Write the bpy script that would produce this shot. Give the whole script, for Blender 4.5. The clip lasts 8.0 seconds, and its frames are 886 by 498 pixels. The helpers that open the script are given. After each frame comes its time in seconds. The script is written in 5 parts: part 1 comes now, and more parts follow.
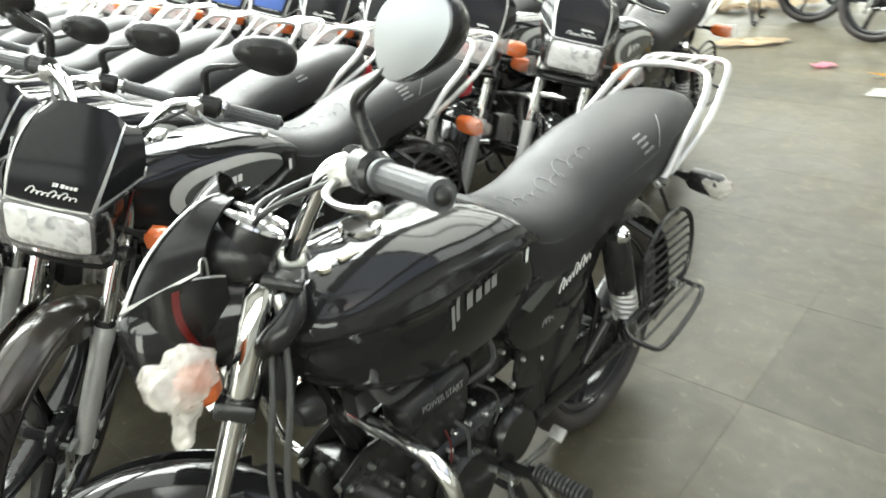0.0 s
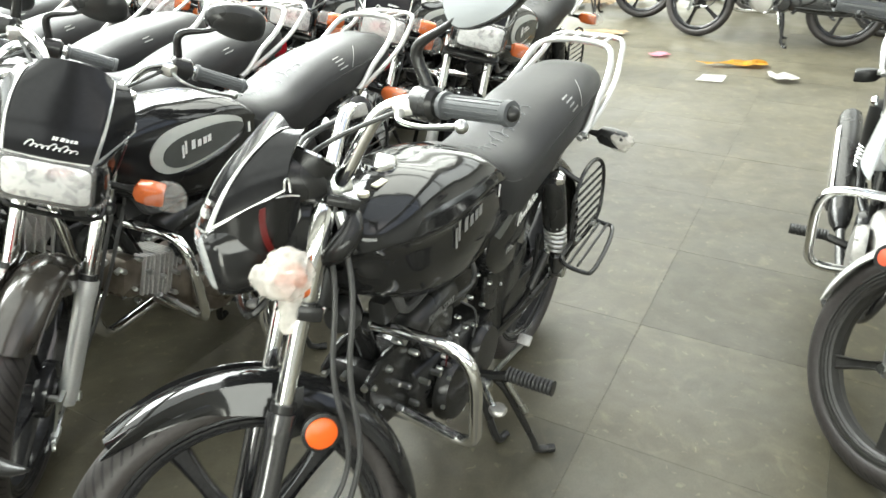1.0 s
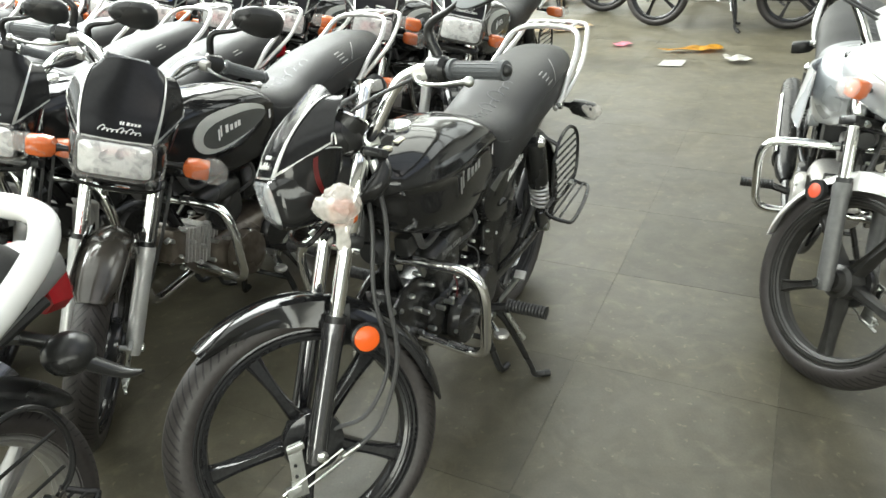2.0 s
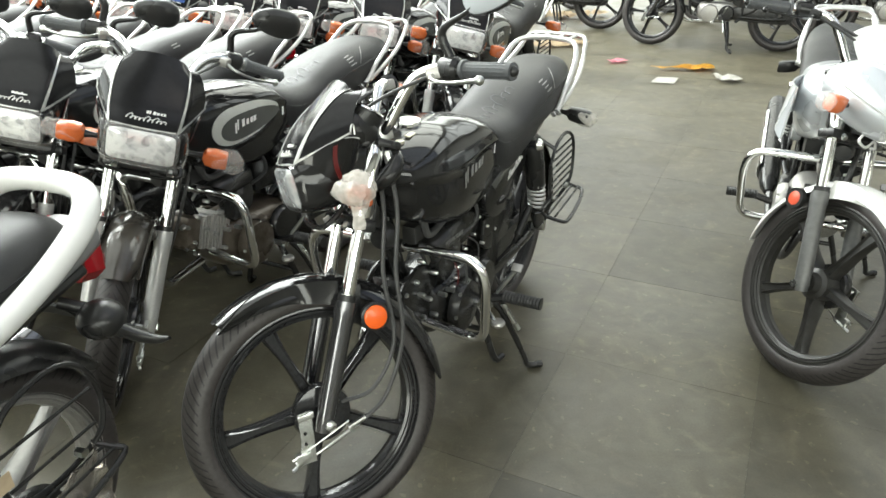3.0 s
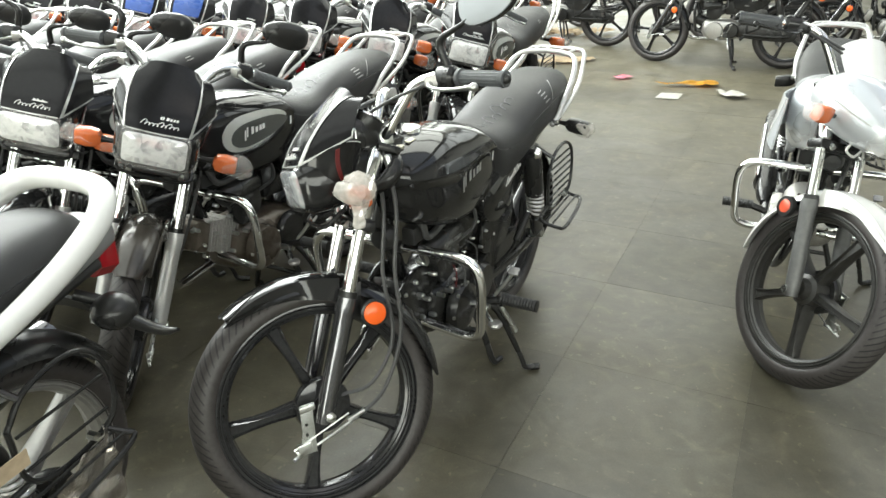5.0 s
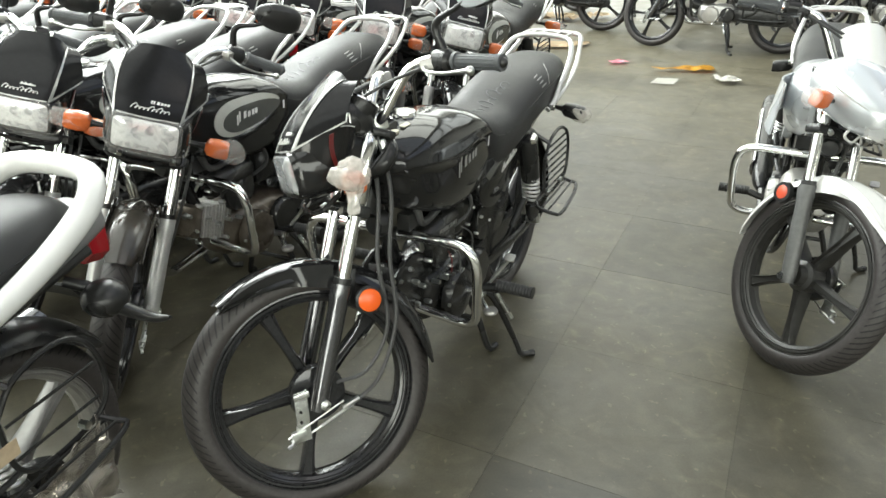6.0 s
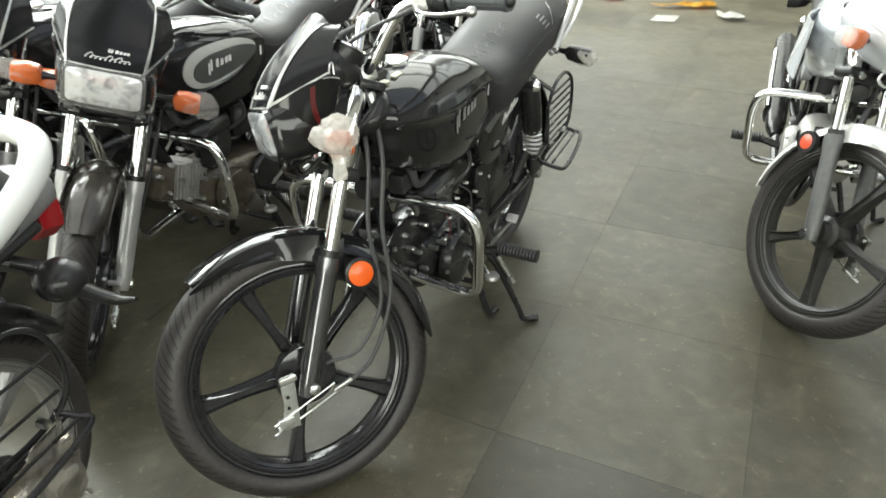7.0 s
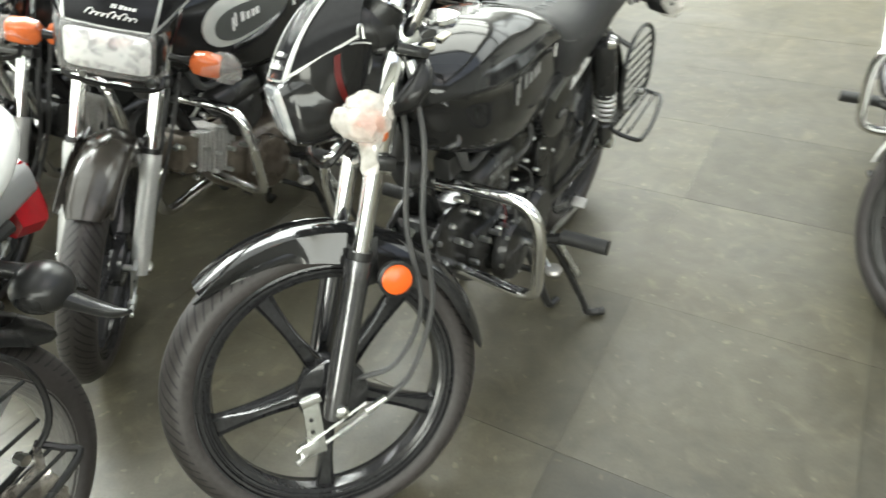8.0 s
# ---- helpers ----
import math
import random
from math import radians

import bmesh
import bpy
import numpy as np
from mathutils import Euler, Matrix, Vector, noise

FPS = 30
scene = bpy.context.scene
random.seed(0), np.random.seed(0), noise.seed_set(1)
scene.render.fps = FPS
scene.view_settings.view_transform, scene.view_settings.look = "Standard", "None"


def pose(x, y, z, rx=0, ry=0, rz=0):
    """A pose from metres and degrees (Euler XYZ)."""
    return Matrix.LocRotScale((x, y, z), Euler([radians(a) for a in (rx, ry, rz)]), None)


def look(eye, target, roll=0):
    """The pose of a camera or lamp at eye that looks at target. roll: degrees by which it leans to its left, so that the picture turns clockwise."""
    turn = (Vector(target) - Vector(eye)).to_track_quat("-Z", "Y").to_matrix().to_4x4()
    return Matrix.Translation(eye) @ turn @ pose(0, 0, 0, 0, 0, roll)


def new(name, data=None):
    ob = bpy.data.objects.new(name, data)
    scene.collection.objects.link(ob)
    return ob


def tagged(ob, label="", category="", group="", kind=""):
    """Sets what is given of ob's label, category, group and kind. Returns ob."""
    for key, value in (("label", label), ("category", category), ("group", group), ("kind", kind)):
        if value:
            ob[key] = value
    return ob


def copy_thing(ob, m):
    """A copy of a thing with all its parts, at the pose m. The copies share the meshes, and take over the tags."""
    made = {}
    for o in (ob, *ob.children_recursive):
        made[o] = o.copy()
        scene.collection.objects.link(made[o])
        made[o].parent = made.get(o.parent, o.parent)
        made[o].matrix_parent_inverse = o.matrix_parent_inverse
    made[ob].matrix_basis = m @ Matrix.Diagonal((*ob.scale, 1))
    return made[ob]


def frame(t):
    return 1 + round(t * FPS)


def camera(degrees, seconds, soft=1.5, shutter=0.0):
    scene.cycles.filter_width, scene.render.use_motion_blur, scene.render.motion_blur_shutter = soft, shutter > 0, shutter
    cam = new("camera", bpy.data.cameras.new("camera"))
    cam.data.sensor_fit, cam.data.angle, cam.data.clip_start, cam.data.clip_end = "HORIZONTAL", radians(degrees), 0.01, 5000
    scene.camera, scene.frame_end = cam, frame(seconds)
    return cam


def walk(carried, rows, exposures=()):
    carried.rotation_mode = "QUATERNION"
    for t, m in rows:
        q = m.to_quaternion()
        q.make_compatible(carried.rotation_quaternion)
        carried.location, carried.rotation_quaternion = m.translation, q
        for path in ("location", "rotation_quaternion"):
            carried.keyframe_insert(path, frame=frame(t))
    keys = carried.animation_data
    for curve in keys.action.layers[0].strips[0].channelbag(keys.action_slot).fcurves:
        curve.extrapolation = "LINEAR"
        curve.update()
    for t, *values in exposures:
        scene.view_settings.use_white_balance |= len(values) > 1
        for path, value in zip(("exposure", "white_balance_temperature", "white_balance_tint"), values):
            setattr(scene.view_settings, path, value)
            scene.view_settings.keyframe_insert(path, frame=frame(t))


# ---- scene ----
cam = camera(64.2, 8.0, shutter=0.5)
PATH = [
    (0, (0.344, 0.274, 1.384), (-0.025, 2.016, 0.474), -4.7),
    (0.5, (0.183, 0.138, 1.39), (0.088, 1.885, 0.421), -2.9),
    (1, (0.072, -0.011, 1.399), (0.136, 1.749, 0.452), -0.6),
    (1.5, (0.02, -0.207, 1.405), (0.141, 1.563, 0.483), -2.9),
    (1.7, (0.006, -0.285, 1.422), (0.11, 1.48, 0.487), -3.4),
    (2.8, (-0.076, -0.443, 1.423), (0.135, 1.319, 0.501), -1.4),
    (3, (-0.069, -0.487, 1.427), (0.085, 1.29, 0.523), -0.9),
    (3.5, (-0.058, -0.539, 1.43), (0.1, 1.256, 0.561), -1.4),
    (4, (-0.051, -0.558, 1.424), (0.102, 1.235, 0.552), -0.8),
    (4.5, (-0.045, -0.576, 1.425), (0.082, 1.225, 0.565), -0.8),
    (6, (-0.048, -0.557, 1.417), (0.096, 1.224, 0.519), -0.6),
    (6.5, (-0.042, -0.507, 1.408), (0.112, 1.236, 0.44), 0.1),
    (7, (-0.052, -0.374, 1.382), (0.112, 1.327, 0.343), -1.0),
    (7.5, (-0.065, -0.238, 1.361), (0.142, 1.396, 0.227), -0.8),
    (8, (-0.019, -0.09, 1.331), (-0.022, 1.535, 0.165), -3.0),
]
walk(cam, [(t, look(eye, target, roll)) for t, eye, target, roll in PATH],
     [(0, 0.36), (0.5, 0.51), (1, 0.62), (1.5, 0.31), (3, 0.12), (4.5, 0.11), (6, 0.05), (6.5, 0.1), (7, 0.11), (7.5, 0.17), (8, 0.63)])

# ---- world and light ----
world = bpy.data.worlds.new("world")
scene.world = world
world.use_nodes = True
wn = world.node_tree.nodes
sky = wn.new("ShaderNodeTexSky")
sky.sky_type, sky.sun_disc = "NISHITA", False
sky.sun_elevation, sky.sun_rotation = radians(55), radians(120)
world.node_tree.links.new(sky.outputs[0], wn["Background"].inputs[0])
wn["Background"].inputs[1].default_value = 0.12
scene.view_settings.exposure = 0.0
HALL = (-9.0, 9.0, -7.0, 14.0, 4.6)      # x0, x1, y0, y1, height
SKYLIGHTS = (-6.2, -2.2, 1.8, 5.8)         # x of the roof's translucent panels
SKY_HALF, SKY_FROM = 1.7, -2.8


def area(name, m, w, h, power, colour=(1, 1, 1)):
    lamp = bpy.data.lights.new(name, "AREA")
    lamp.shape, lamp.size, lamp.size_y, lamp.energy, lamp.color = "RECTANGLE", w, h, power, colour
    ob = new(name, lamp)
    ob.matrix_world = m
    return ob


DAY = (0.975, 1.0, 0.87)
for sx, power, dim in zip(SKYLIGHTS, (2300, 1800, 480, 260), (190, 150, 40, 20)):
    area("skylight_lamp", pose(sx, 8.9, HALL[4] - 0.02), 3.3, 9.8, power, DAY if sx > 0 else (0.95, 1.0, 0.95))
    area("skylight_lamp", pose(sx, 0.55, HALL[4] - 0.02), 3.3, 6.4, dim, DAY)
area("south_window_lamp", pose(0, HALL[2] + 0.1, 3.5, 78, 0, 0), 15.0, 1.9, 620, DAY)
area("south_door_lamp", pose(-3.7, HALL[2] + 0.1, 1.25, 90, 0, 0), 1.9, 2.3, 110, DAY)
area("north_gate_lamp", pose(0, HALL[3] - 0.1, 1.9, -90, 0, 0), 13.0, 3.4, 480, DAY)
area("west_window_lamp", pose(HALL[0] + 0.1, 3.0, 3.2, 0, -78, 0), 2.2, 15.0, 260, DAY)


# ---- materials ----
def material(name, colour, rough=0.5, metal=0.0, vary=0.25, grain=30.0, bump=0.05, grain2=4.0, rough_vary=0.12, coat=0.0,
             transmission=0.0, emission=0.0, spec=0.5, alpha=1.0, dust=0.0):
    m = bpy.data.materials.new(name)
    m.use_nodes = True
    nt = m.node_tree
    b = nt.nodes["Principled BSDF"]
    tc = nt.nodes.new("ShaderNodeTexCoord")
    fine, broad = nt.nodes.new("ShaderNodeTexNoise"), nt.nodes.new("ShaderNodeTexNoise")
    fine.inputs["Scale"].default_value, broad.inputs["Scale"].default_value = grain, grain2
    fine.inputs["Detail"].default_value, broad.inputs["Detail"].default_value = 6, 4
    for n in (fine, broad):
        nt.links.new(tc.outputs["Object"], n.inputs["Vector"])
    mix = nt.nodes.new("ShaderNodeMath")
    mix.operation = "ADD"
    nt.links.new(fine.outputs["Fac"], mix.inputs[0])
    nt.links.new(broad.outputs["Fac"], mix.inputs[1])
    ramp = nt.nodes.new("ShaderNodeMapRange")
    ramp.inputs["From Min"].default_value, ramp.inputs["From Max"].default_value = 0.6, 1.4
    nt.links.new(mix.outputs[0], ramp.inputs["Value"])
    col = nt.nodes.new("ShaderNodeMix")
    col.data_type = "RGBA"
    col.inputs["A"].default_value = (*[c * (1 - vary) for c in colour], 1)
    col.inputs["B"].default_value = (*[min(1, c * (1 + vary) + dust) for c in colour], 1)
    nt.links.new(ramp.outputs[0], col.inputs["Factor"])
    nt.links.new(col.outputs["Result"], b.inputs["Base Color"])
    rr = nt.nodes.new("ShaderNodeMapRange")
    rr.inputs["To Min"].default_value, rr.inputs["To Max"].default_value = max(0.02, rough - rough_vary), min(1, rough + rough_vary)
    nt.links.new(broad.outputs["Fac"], rr.inputs["Value"])
    nt.links.new(rr.outputs[0], b.inputs["Roughness"])
    if bump:
        bn = nt.nodes.new("ShaderNodeBump")
        bn.inputs["Strength"].default_value, bn.inputs["Distance"].default_value = bump, 0.002
        nt.links.new(fine.outputs["Fac"], bn.inputs["Height"])
        nt.links.new(bn.outputs[0], b.inputs["Normal"])
    b.inputs["Metallic"].default_value = metal
    b.inputs["Coat Weight"].default_value = coat
    b.inputs["Coat Roughness"].default_value = 0.03
    b.inputs["Transmission Weight"].default_value = transmission
    b.inputs["Specular IOR Level"].default_value = spec
    b.inputs["Alpha"].default_value = alpha
    if emission:
        b.inputs["Emission Color"].default_value = (*colour, 1)
        b.inputs["Emission Strength"].default_value = emission
    return m


BLACK = material("black_gloss_paint", (0.0115, 0.0115, 0.0117), 0.075, coat=0.0, spec=0.40, bump=0.40, dust=0.004, grain=10, rough_vary=0.06)
PLASTIC = material("black_plastic", (0.015, 0.015, 0.0147), 0.27, grain=300, bump=0.08, dust=0.005, spec=0.4)
SEAT = material("seat_vinyl", (0.019, 0.019, 0.0195), 0.47, grain=500, bump=0.25, dust=0.007, grain2=5, spec=0.26)
RUBBER = material("grip_rubber", (0.06, 0.064, 0.069), 0.45, grain=200, bump=0.1, dust=0.02, spec=0.6)
PEG = material("peg_rubber", (0.016, 0.016, 0.016), 0.5, grain=200, bump=0.1, dust=0.01)
CABLE = material("cable_sheath", (0.05, 0.05, 0.05), 0.45, grain=100, bump=0.02)
CHROME = material("chrome", (0.86, 0.86, 0.85), 0.09, 1.0, vary=0.06, bump=0.0, rough_vary=0.05)
STEEL = material("zinc_plated_steel", (0.55, 0.56, 0.54), 0.3, 1.0, vary=0.2, grain=80, bump=0.05)
LEG = material("dark_fork_alloy", (0.155, 0.155, 0.16), 0.15, 0.85, vary=0.15, grain=120, bump=0.03)
LEGSILVER = material("silver_fork_alloy", (0.50, 0.50, 0.49), 0.36, 0.45, vary=0.12, grain=120, bump=0.03)
WHEELBLACK = material("black_alloy", (0.016, 0.016, 0.017), 0.13, vary=0.3, grain=120, bump=0.03, dust=0.01)
WHEELSILVER = material("silver_alloy", (0.36, 0.355, 0.34), 0.36, 0.6, vary=0.15, grain=60, bump=0.03)
ENGINE = material("black_engine_paint", (0.015, 0.0148, 0.0144), 0.24, grain=120, bump=0.12, dust=0.004, spec=0.4)
ENGINESILVER = material("cast_aluminium", (0.45, 0.44, 0.42), 0.45, 0.8, vary=0.25, grain=140, bump=0.15)
DUSTENGINE = material("dusty_brown_engine_alloy", (0.085, 0.068, 0.050), 0.30, 0.35, vary=0.4, grain=40, bump=0.15, dust=0.03)
FINS = material("grey_cast_fins", (0.46, 0.45, 0.43), 0.42, 0.5, vary=0.3, grain=120, bump=0.2)
RAIL = material("silver_painted_tube", (0.62, 0.62, 0.60), 0.22, 0.55, vary=0.1, grain=60, bump=0.0)
FILMBLACK = material("dusty_film_on_black", (0.034, 0.030, 0.024), 0.16, vary=0.4, grain=18, bump=0.15, dust=0.014, grain2=7)
WHITE = material("white_gloss_paint", (0.68, 0.68, 0.66), 0.15, coat=0.6, vary=0.04, bump=0.0)
SILVERPAINT = material("silver_metallic_paint", (0.60, 0.625, 0.65), 0.28, 0.35, coat=0.8, vary=0.05, grain=900, bump=0.0)
DUSTLEG = material("dusty_grey_fork_leg", (0.10, 0.10, 0.098), 0.42, 0.2, vary=0.2, grain=60, bump=0.05, dust=0.02)
REDREFLECT = material("red_orange_reflector", (0.58, 0.09, 0.045), 0.25, vary=0.06, grain=400, bump=0.3)
GREYPAINT = material("grey_satin_paint", (0.20, 0.20, 0.20), 0.35, coat=0.2, vary=0.1, bump=0.0)
BADGE = material("dark_grey_panel", (0.075, 0.078, 0.073), 0.2, vary=0.1, bump=0.02)
BADGERIM = material("silver_grey_panel", (0.52, 0.53, 0.50), 0.3, 0.2, vary=0.1, bump=0.02)
AMBER = material("amber_lens", (0.55, 0.125, 0.035), 0.15, vary=0.15, grain=150, bump=0.2)
REFLECT = material("orange_reflector", (0.85, 0.125, 0.016), 0.18, vary=0.06, grain=400, bump=0.3)
RED = material("red_lens", (0.36, 0.008, 0.014), 0.12, vary=0.1, grain=100, bump=0.1)
REDDECAL = material("red_decal", (0.09, 0.006, 0.006), 0.3, vary=0.1, bump=0.0)
BARELENS = material("bare_headlamp_lens", (0.66, 0.71, 0.78), 0.07, 0.6, vary=0.5, grain=45, bump=0.35, grain2=18)
CLEAR = material("clear_lens", (0.8, 0.8, 0.8), 0.05, vary=0.05, alpha=0.3, bump=0.1)
SMOKED = material("smoked_black_plastic", (0.010, 0.010, 0.0108), 0.17, vary=0.1, grain=80, bump=0.005, dust=0.003, spec=0.20)
WRAP = material("crumpled_clear_film", (0.72, 0.70, 0.67), 0.12, vary=0.2, grain=45, bump=1.0, alpha=0.17, grain2=20)
CLEARFILM = material("clear_packing_film", (0.34, 0.31, 0.27), 0.05, 0.6, vary=0.7, grain=26, bump=1.0, alpha=0.6, grain2=9, spec=1.0)
DUSTWHEEL = material("dusty_black_alloy", (0.021, 0.020, 0.018), 0.42, vary=0.35, grain=40, bump=0.05, dust=0.02)
FILM = material("milky_bubble_wrap", (0.66, 0.63, 0.58), 0.12, vary=0.35, grain=60, bump=1.0, alpha=0.48, grain2=25)
# Base grey and roughness stand in for the mirror's soft grey reflection.
MIRROR = material("dull_grey_mirror_glass", (0.30, 0.31, 0.32), 0.32, 1.0, vary=0.02, bump=0.0, rough_vary=0.01)
SIGNWHITE = material("white_lettering", (0.75, 0.75, 0.73), 0.4, vary=0.05, bump=0.0)
SIGNGREY = material("grey_lettering", (0.25, 0.25, 0.245), 0.35, 0.3, vary=0.1, bump=0.0)
DIAL = material("dial_face", (0.03, 0.03, 0.03), 0.25, vary=0.2, bump=0.0)
GOLD = material("gold_decal", (0.45, 0.42, 0.33), 0.35, 0.4, vary=0.2, bump=0.0)
CARDBOARD = material("cardboard", (0.42, 0.33, 0.22), 0.85, vary=0.2, grain=60, bump=0.3)
PAPER = material("paper", (0.60, 0.59, 0.55), 0.8, vary=0.08, grain=40, bump=0.3)
PINK = material("pink_film", (0.75, 0.28, 0.36), 0.5, vary=0.15, grain=40, bump=0.3)
ORANGE = material("orange_yellow_plastic", (0.52, 0.27, 0.02), 0.35, vary=0.3, grain=50, bump=0.5, grain2=15)
BLUE = material("blue_film", (0.02, 0.065, 0.26), 0.3, vary=0.2, grain=40, bump=0.3)


def lens_material():
    """A ribbed clear lens: glints of its reflector and the film's folds are painted in as pale and dark cells."""
    m = material("headlamp_lens", (0.62, 0.64, 0.65), 0.10, 0.35, vary=0.35, grain=38, bump=0.6, grain2=22)
    nt = m.node_tree
    b = nt.nodes["Principled BSDF"]
    tc = nt.nodes.new("ShaderNodeTexCoord")
    cell = nt.nodes.new("ShaderNodeTexVoronoi")
    cell.inputs["Scale"].default_value = 42
    nt.links.new(tc.outputs["Object"], cell.inputs["Vector"])
    fold = nt.nodes.new("ShaderNodeTexNoise")
    fold.inputs["Scale"].default_value, fold.inputs["Detail"].default_value, fold.inputs["Distortion"].default_value = 26, 5, 1.2
    nt.links.new(tc.outputs["Object"], fold.inputs["Vector"])
    sep = nt.nodes.new("ShaderNodeSeparateColor")
    nt.links.new(cell.outputs["Color"], sep.inputs[0])
    add = nt.nodes.new("ShaderNodeMath")
    add.operation = "MULTIPLY_ADD"
    add.inputs[1].default_value = 0.35
    nt.links.new(sep.outputs[0], add.inputs[0])
    nt.links.new(fold.outputs["Fac"], add.inputs[2])
    ramp = nt.nodes.new("ShaderNodeMapRange")
    ramp.inputs["From Min"].default_value, ramp.inputs["From Max"].default_value = 0.40, 0.72
    nt.links.new(add.outputs[0], ramp.inputs["Value"])
    col = nt.nodes.new("ShaderNodeMix")
    col.data_type = "RGBA"
    col.inputs["A"].default_value, col.inputs["B"].default_value = (0.42, 0.43, 0.44, 1), (0.95, 0.96, 0.96, 1)
    nt.links.new(ramp.outputs[0], col.inputs["Factor"])
    nt.links.new(col.outputs["Result"], b.inputs["Base Color"])
    return m


LENS = lens_material()


def tyre_material():
    """Rubber with slanting tread cuts, the shade inside them painted near black, laid out by the tyre's own
    coordinates.
    """
    m = material("tyre_rubber", (0.031, 0.0268, 0.0255), 0.5, grain=90, bump=0.05, dust=0.010, grain2=6)
    nt = m.node_tree
    b = nt.nodes["Principled BSDF"]
    uv = nt.nodes.new("ShaderNodeUVMap")
    sep = nt.nodes.new("ShaderNodeSeparateXYZ")
    nt.links.new(uv.outputs[0], sep.inputs[0])

    def op(kind, a, c, d=None):
        n = nt.nodes.new("ShaderNodeMath")
        n.operation = kind
        for i, v in enumerate((a, c, d)):
            if v is None:
                continue
            if isinstance(v, (int, float)):
                n.inputs[i].default_value = v
            else:
                nt.links.new(v, n.inputs[i])
        return n.outputs[0]
    side = op("ABSOLUTE", op("SUBTRACT", sep.outputs[1], 0.5), 0)
    phase = op("FRACT", op("MULTIPLY_ADD", sep.outputs[0], 78.0, op("MULTIPLY", side, 9.0)), 0)
    cut = op("LESS_THAN", phase, 0.24)
    band = op("MULTIPLY", op("GREATER_THAN", side, 0.03), op("LESS_THAN", side, 0.265))
    groove = op("MULTIPLY", cut, band)
    old = b.inputs["Base Color"].links[0].from_socket
    dark = nt.nodes.new("ShaderNodeMix")
    dark.data_type = "RGBA"
    dark.inputs["B"].default_value = (0.003, 0.003, 0.003, 1)
    nt.links.new(groove, dark.inputs["Factor"])
    nt.links.new(old, dark.inputs["A"])
    nt.links.new(dark.outputs["Result"], b.inputs["Base Color"])
    bump = nt.nodes.new("ShaderNodeBump")
    bump.invert = True
    bump.inputs["Strength"].default_value, bump.inputs["Distance"].default_value = 1.0, 0.004
    nt.links.new(groove, bump.inputs["Height"])
    nt.links.new(bump.outputs[0], b.inputs["Normal"])
    return m


TYRE = tyre_material()


# ---- mesh helpers ----
def catmull(rows, per):
    """Rows of equal-length tuples, rounded into a smooth run with `per` steps between each two."""
    p = np.array(rows, float)
    ext = np.vstack([2 * p[0] - p[1], p, 2 * p[-1] - p[-2]])
    out = []
    for i in range(1, len(ext) - 2):
        a, b, c, d = ext[i - 1:i + 3]
        for k in range(per):
            t = k / per
            out.append(0.5 * (2 * b + (c - a) * t + (2 * a - 5 * b + 4 * c - d) * t * t + (3 * b - a - 3 * c + d) * t ** 3))
    out.append(p[-1])
    return out


def loft(rings, bm=None, cap=True, loop=True):
    """Skin over rings of equal length; each ring closed, ends capped. loop=False leaves rings open."""
    bm = bm or bmesh.new()
    vs = [[bm.verts.new(Vector(p)) for p in r] for r in rings]
    n = len(vs[0])
    for a, b in zip(vs, vs[1:]):
        for i in range(n if loop else n - 1):
            j = (i + 1) % n
            bm.faces.new((a[i], a[j], b[j], b[i]))
    if cap and loop:
        bm.faces.new(vs[0][::-1])
        bm.faces.new(vs[-1])
    return bm


def sweep(points, radius, sides=8, per=5, bm=None, closed=False, flat=1.0):
    """A tube along a smooth line through the points. radius: one number or one a point."""
    radii = radius if isinstance(radius, (list, tuple)) else [radius] * len(points)
    rows = [(*p, r) for p, r in zip(points, radii)]
    if closed:
        rows = rows + [rows[0]]
    run = catmull(rows, per) if per > 1 else [np.array(r, float) for r in rows]
    pts = [Vector(r[:3]) for r in run]
    up = None
    rings = []
    for i, p in enumerate(pts):
        d = (pts[min(i + 1, len(pts) - 1)] - pts[max(i - 1, 0)]).normalized()
        if up is None:
            up = d.orthogonal().normalized()
        up = (up - d * up.dot(d)).normalized()
        side = d.cross(up)
        rings.append([p + (up * math.cos(a) + side * math.sin(a) * flat) * run[i][3] for a in (2 * math.pi * k / sides for k in range(sides))])
    return loft(rings, bm)


def rod(a, b, r, sides=10, bm=None):
    return sweep([a, b], r, sides, 1, bm)


def lathe(profile, centre, sides=48, axis="Y", bm=None, start=0.0, turn=2 * math.pi):
    """A turned form: profile of (radius, along) about an axis through centre, with texture coordinates (turn, along the profile)."""
    bm = bm or bmesh.new()
    uv = bm.loops.layers.uv.verify()
    full = abs(turn - 2 * math.pi) < 1e-6
    c = Vector(centre)
    cols = []
    for k in range(sides if full else sides + 1):
        a = start + turn * k / sides
        col = []
        for r, h in profile:
            u, w = r * math.cos(a), r * math.sin(a)
            col.append(bm.verts.new(c + Vector({"Y": (u, h, w), "X": (h, u, w), "Z": (u, w, h)}[axis])))
        cols.append(col)
    m = len(profile)
    for k in range(sides):
        a, b = cols[k], cols[(k + 1) % len(cols)]
        for i in range(m - 1):
            f = bm.faces.new((a[i], a[i + 1], b[i + 1], b[i]))
            for loop, (uu, vv) in zip(f.loops, ((k, i), (k, i + 1), (k + 1, i + 1), (k + 1, i))):
                loop[uv].uv = (uu / sides, vv / (m - 1))
    return bm


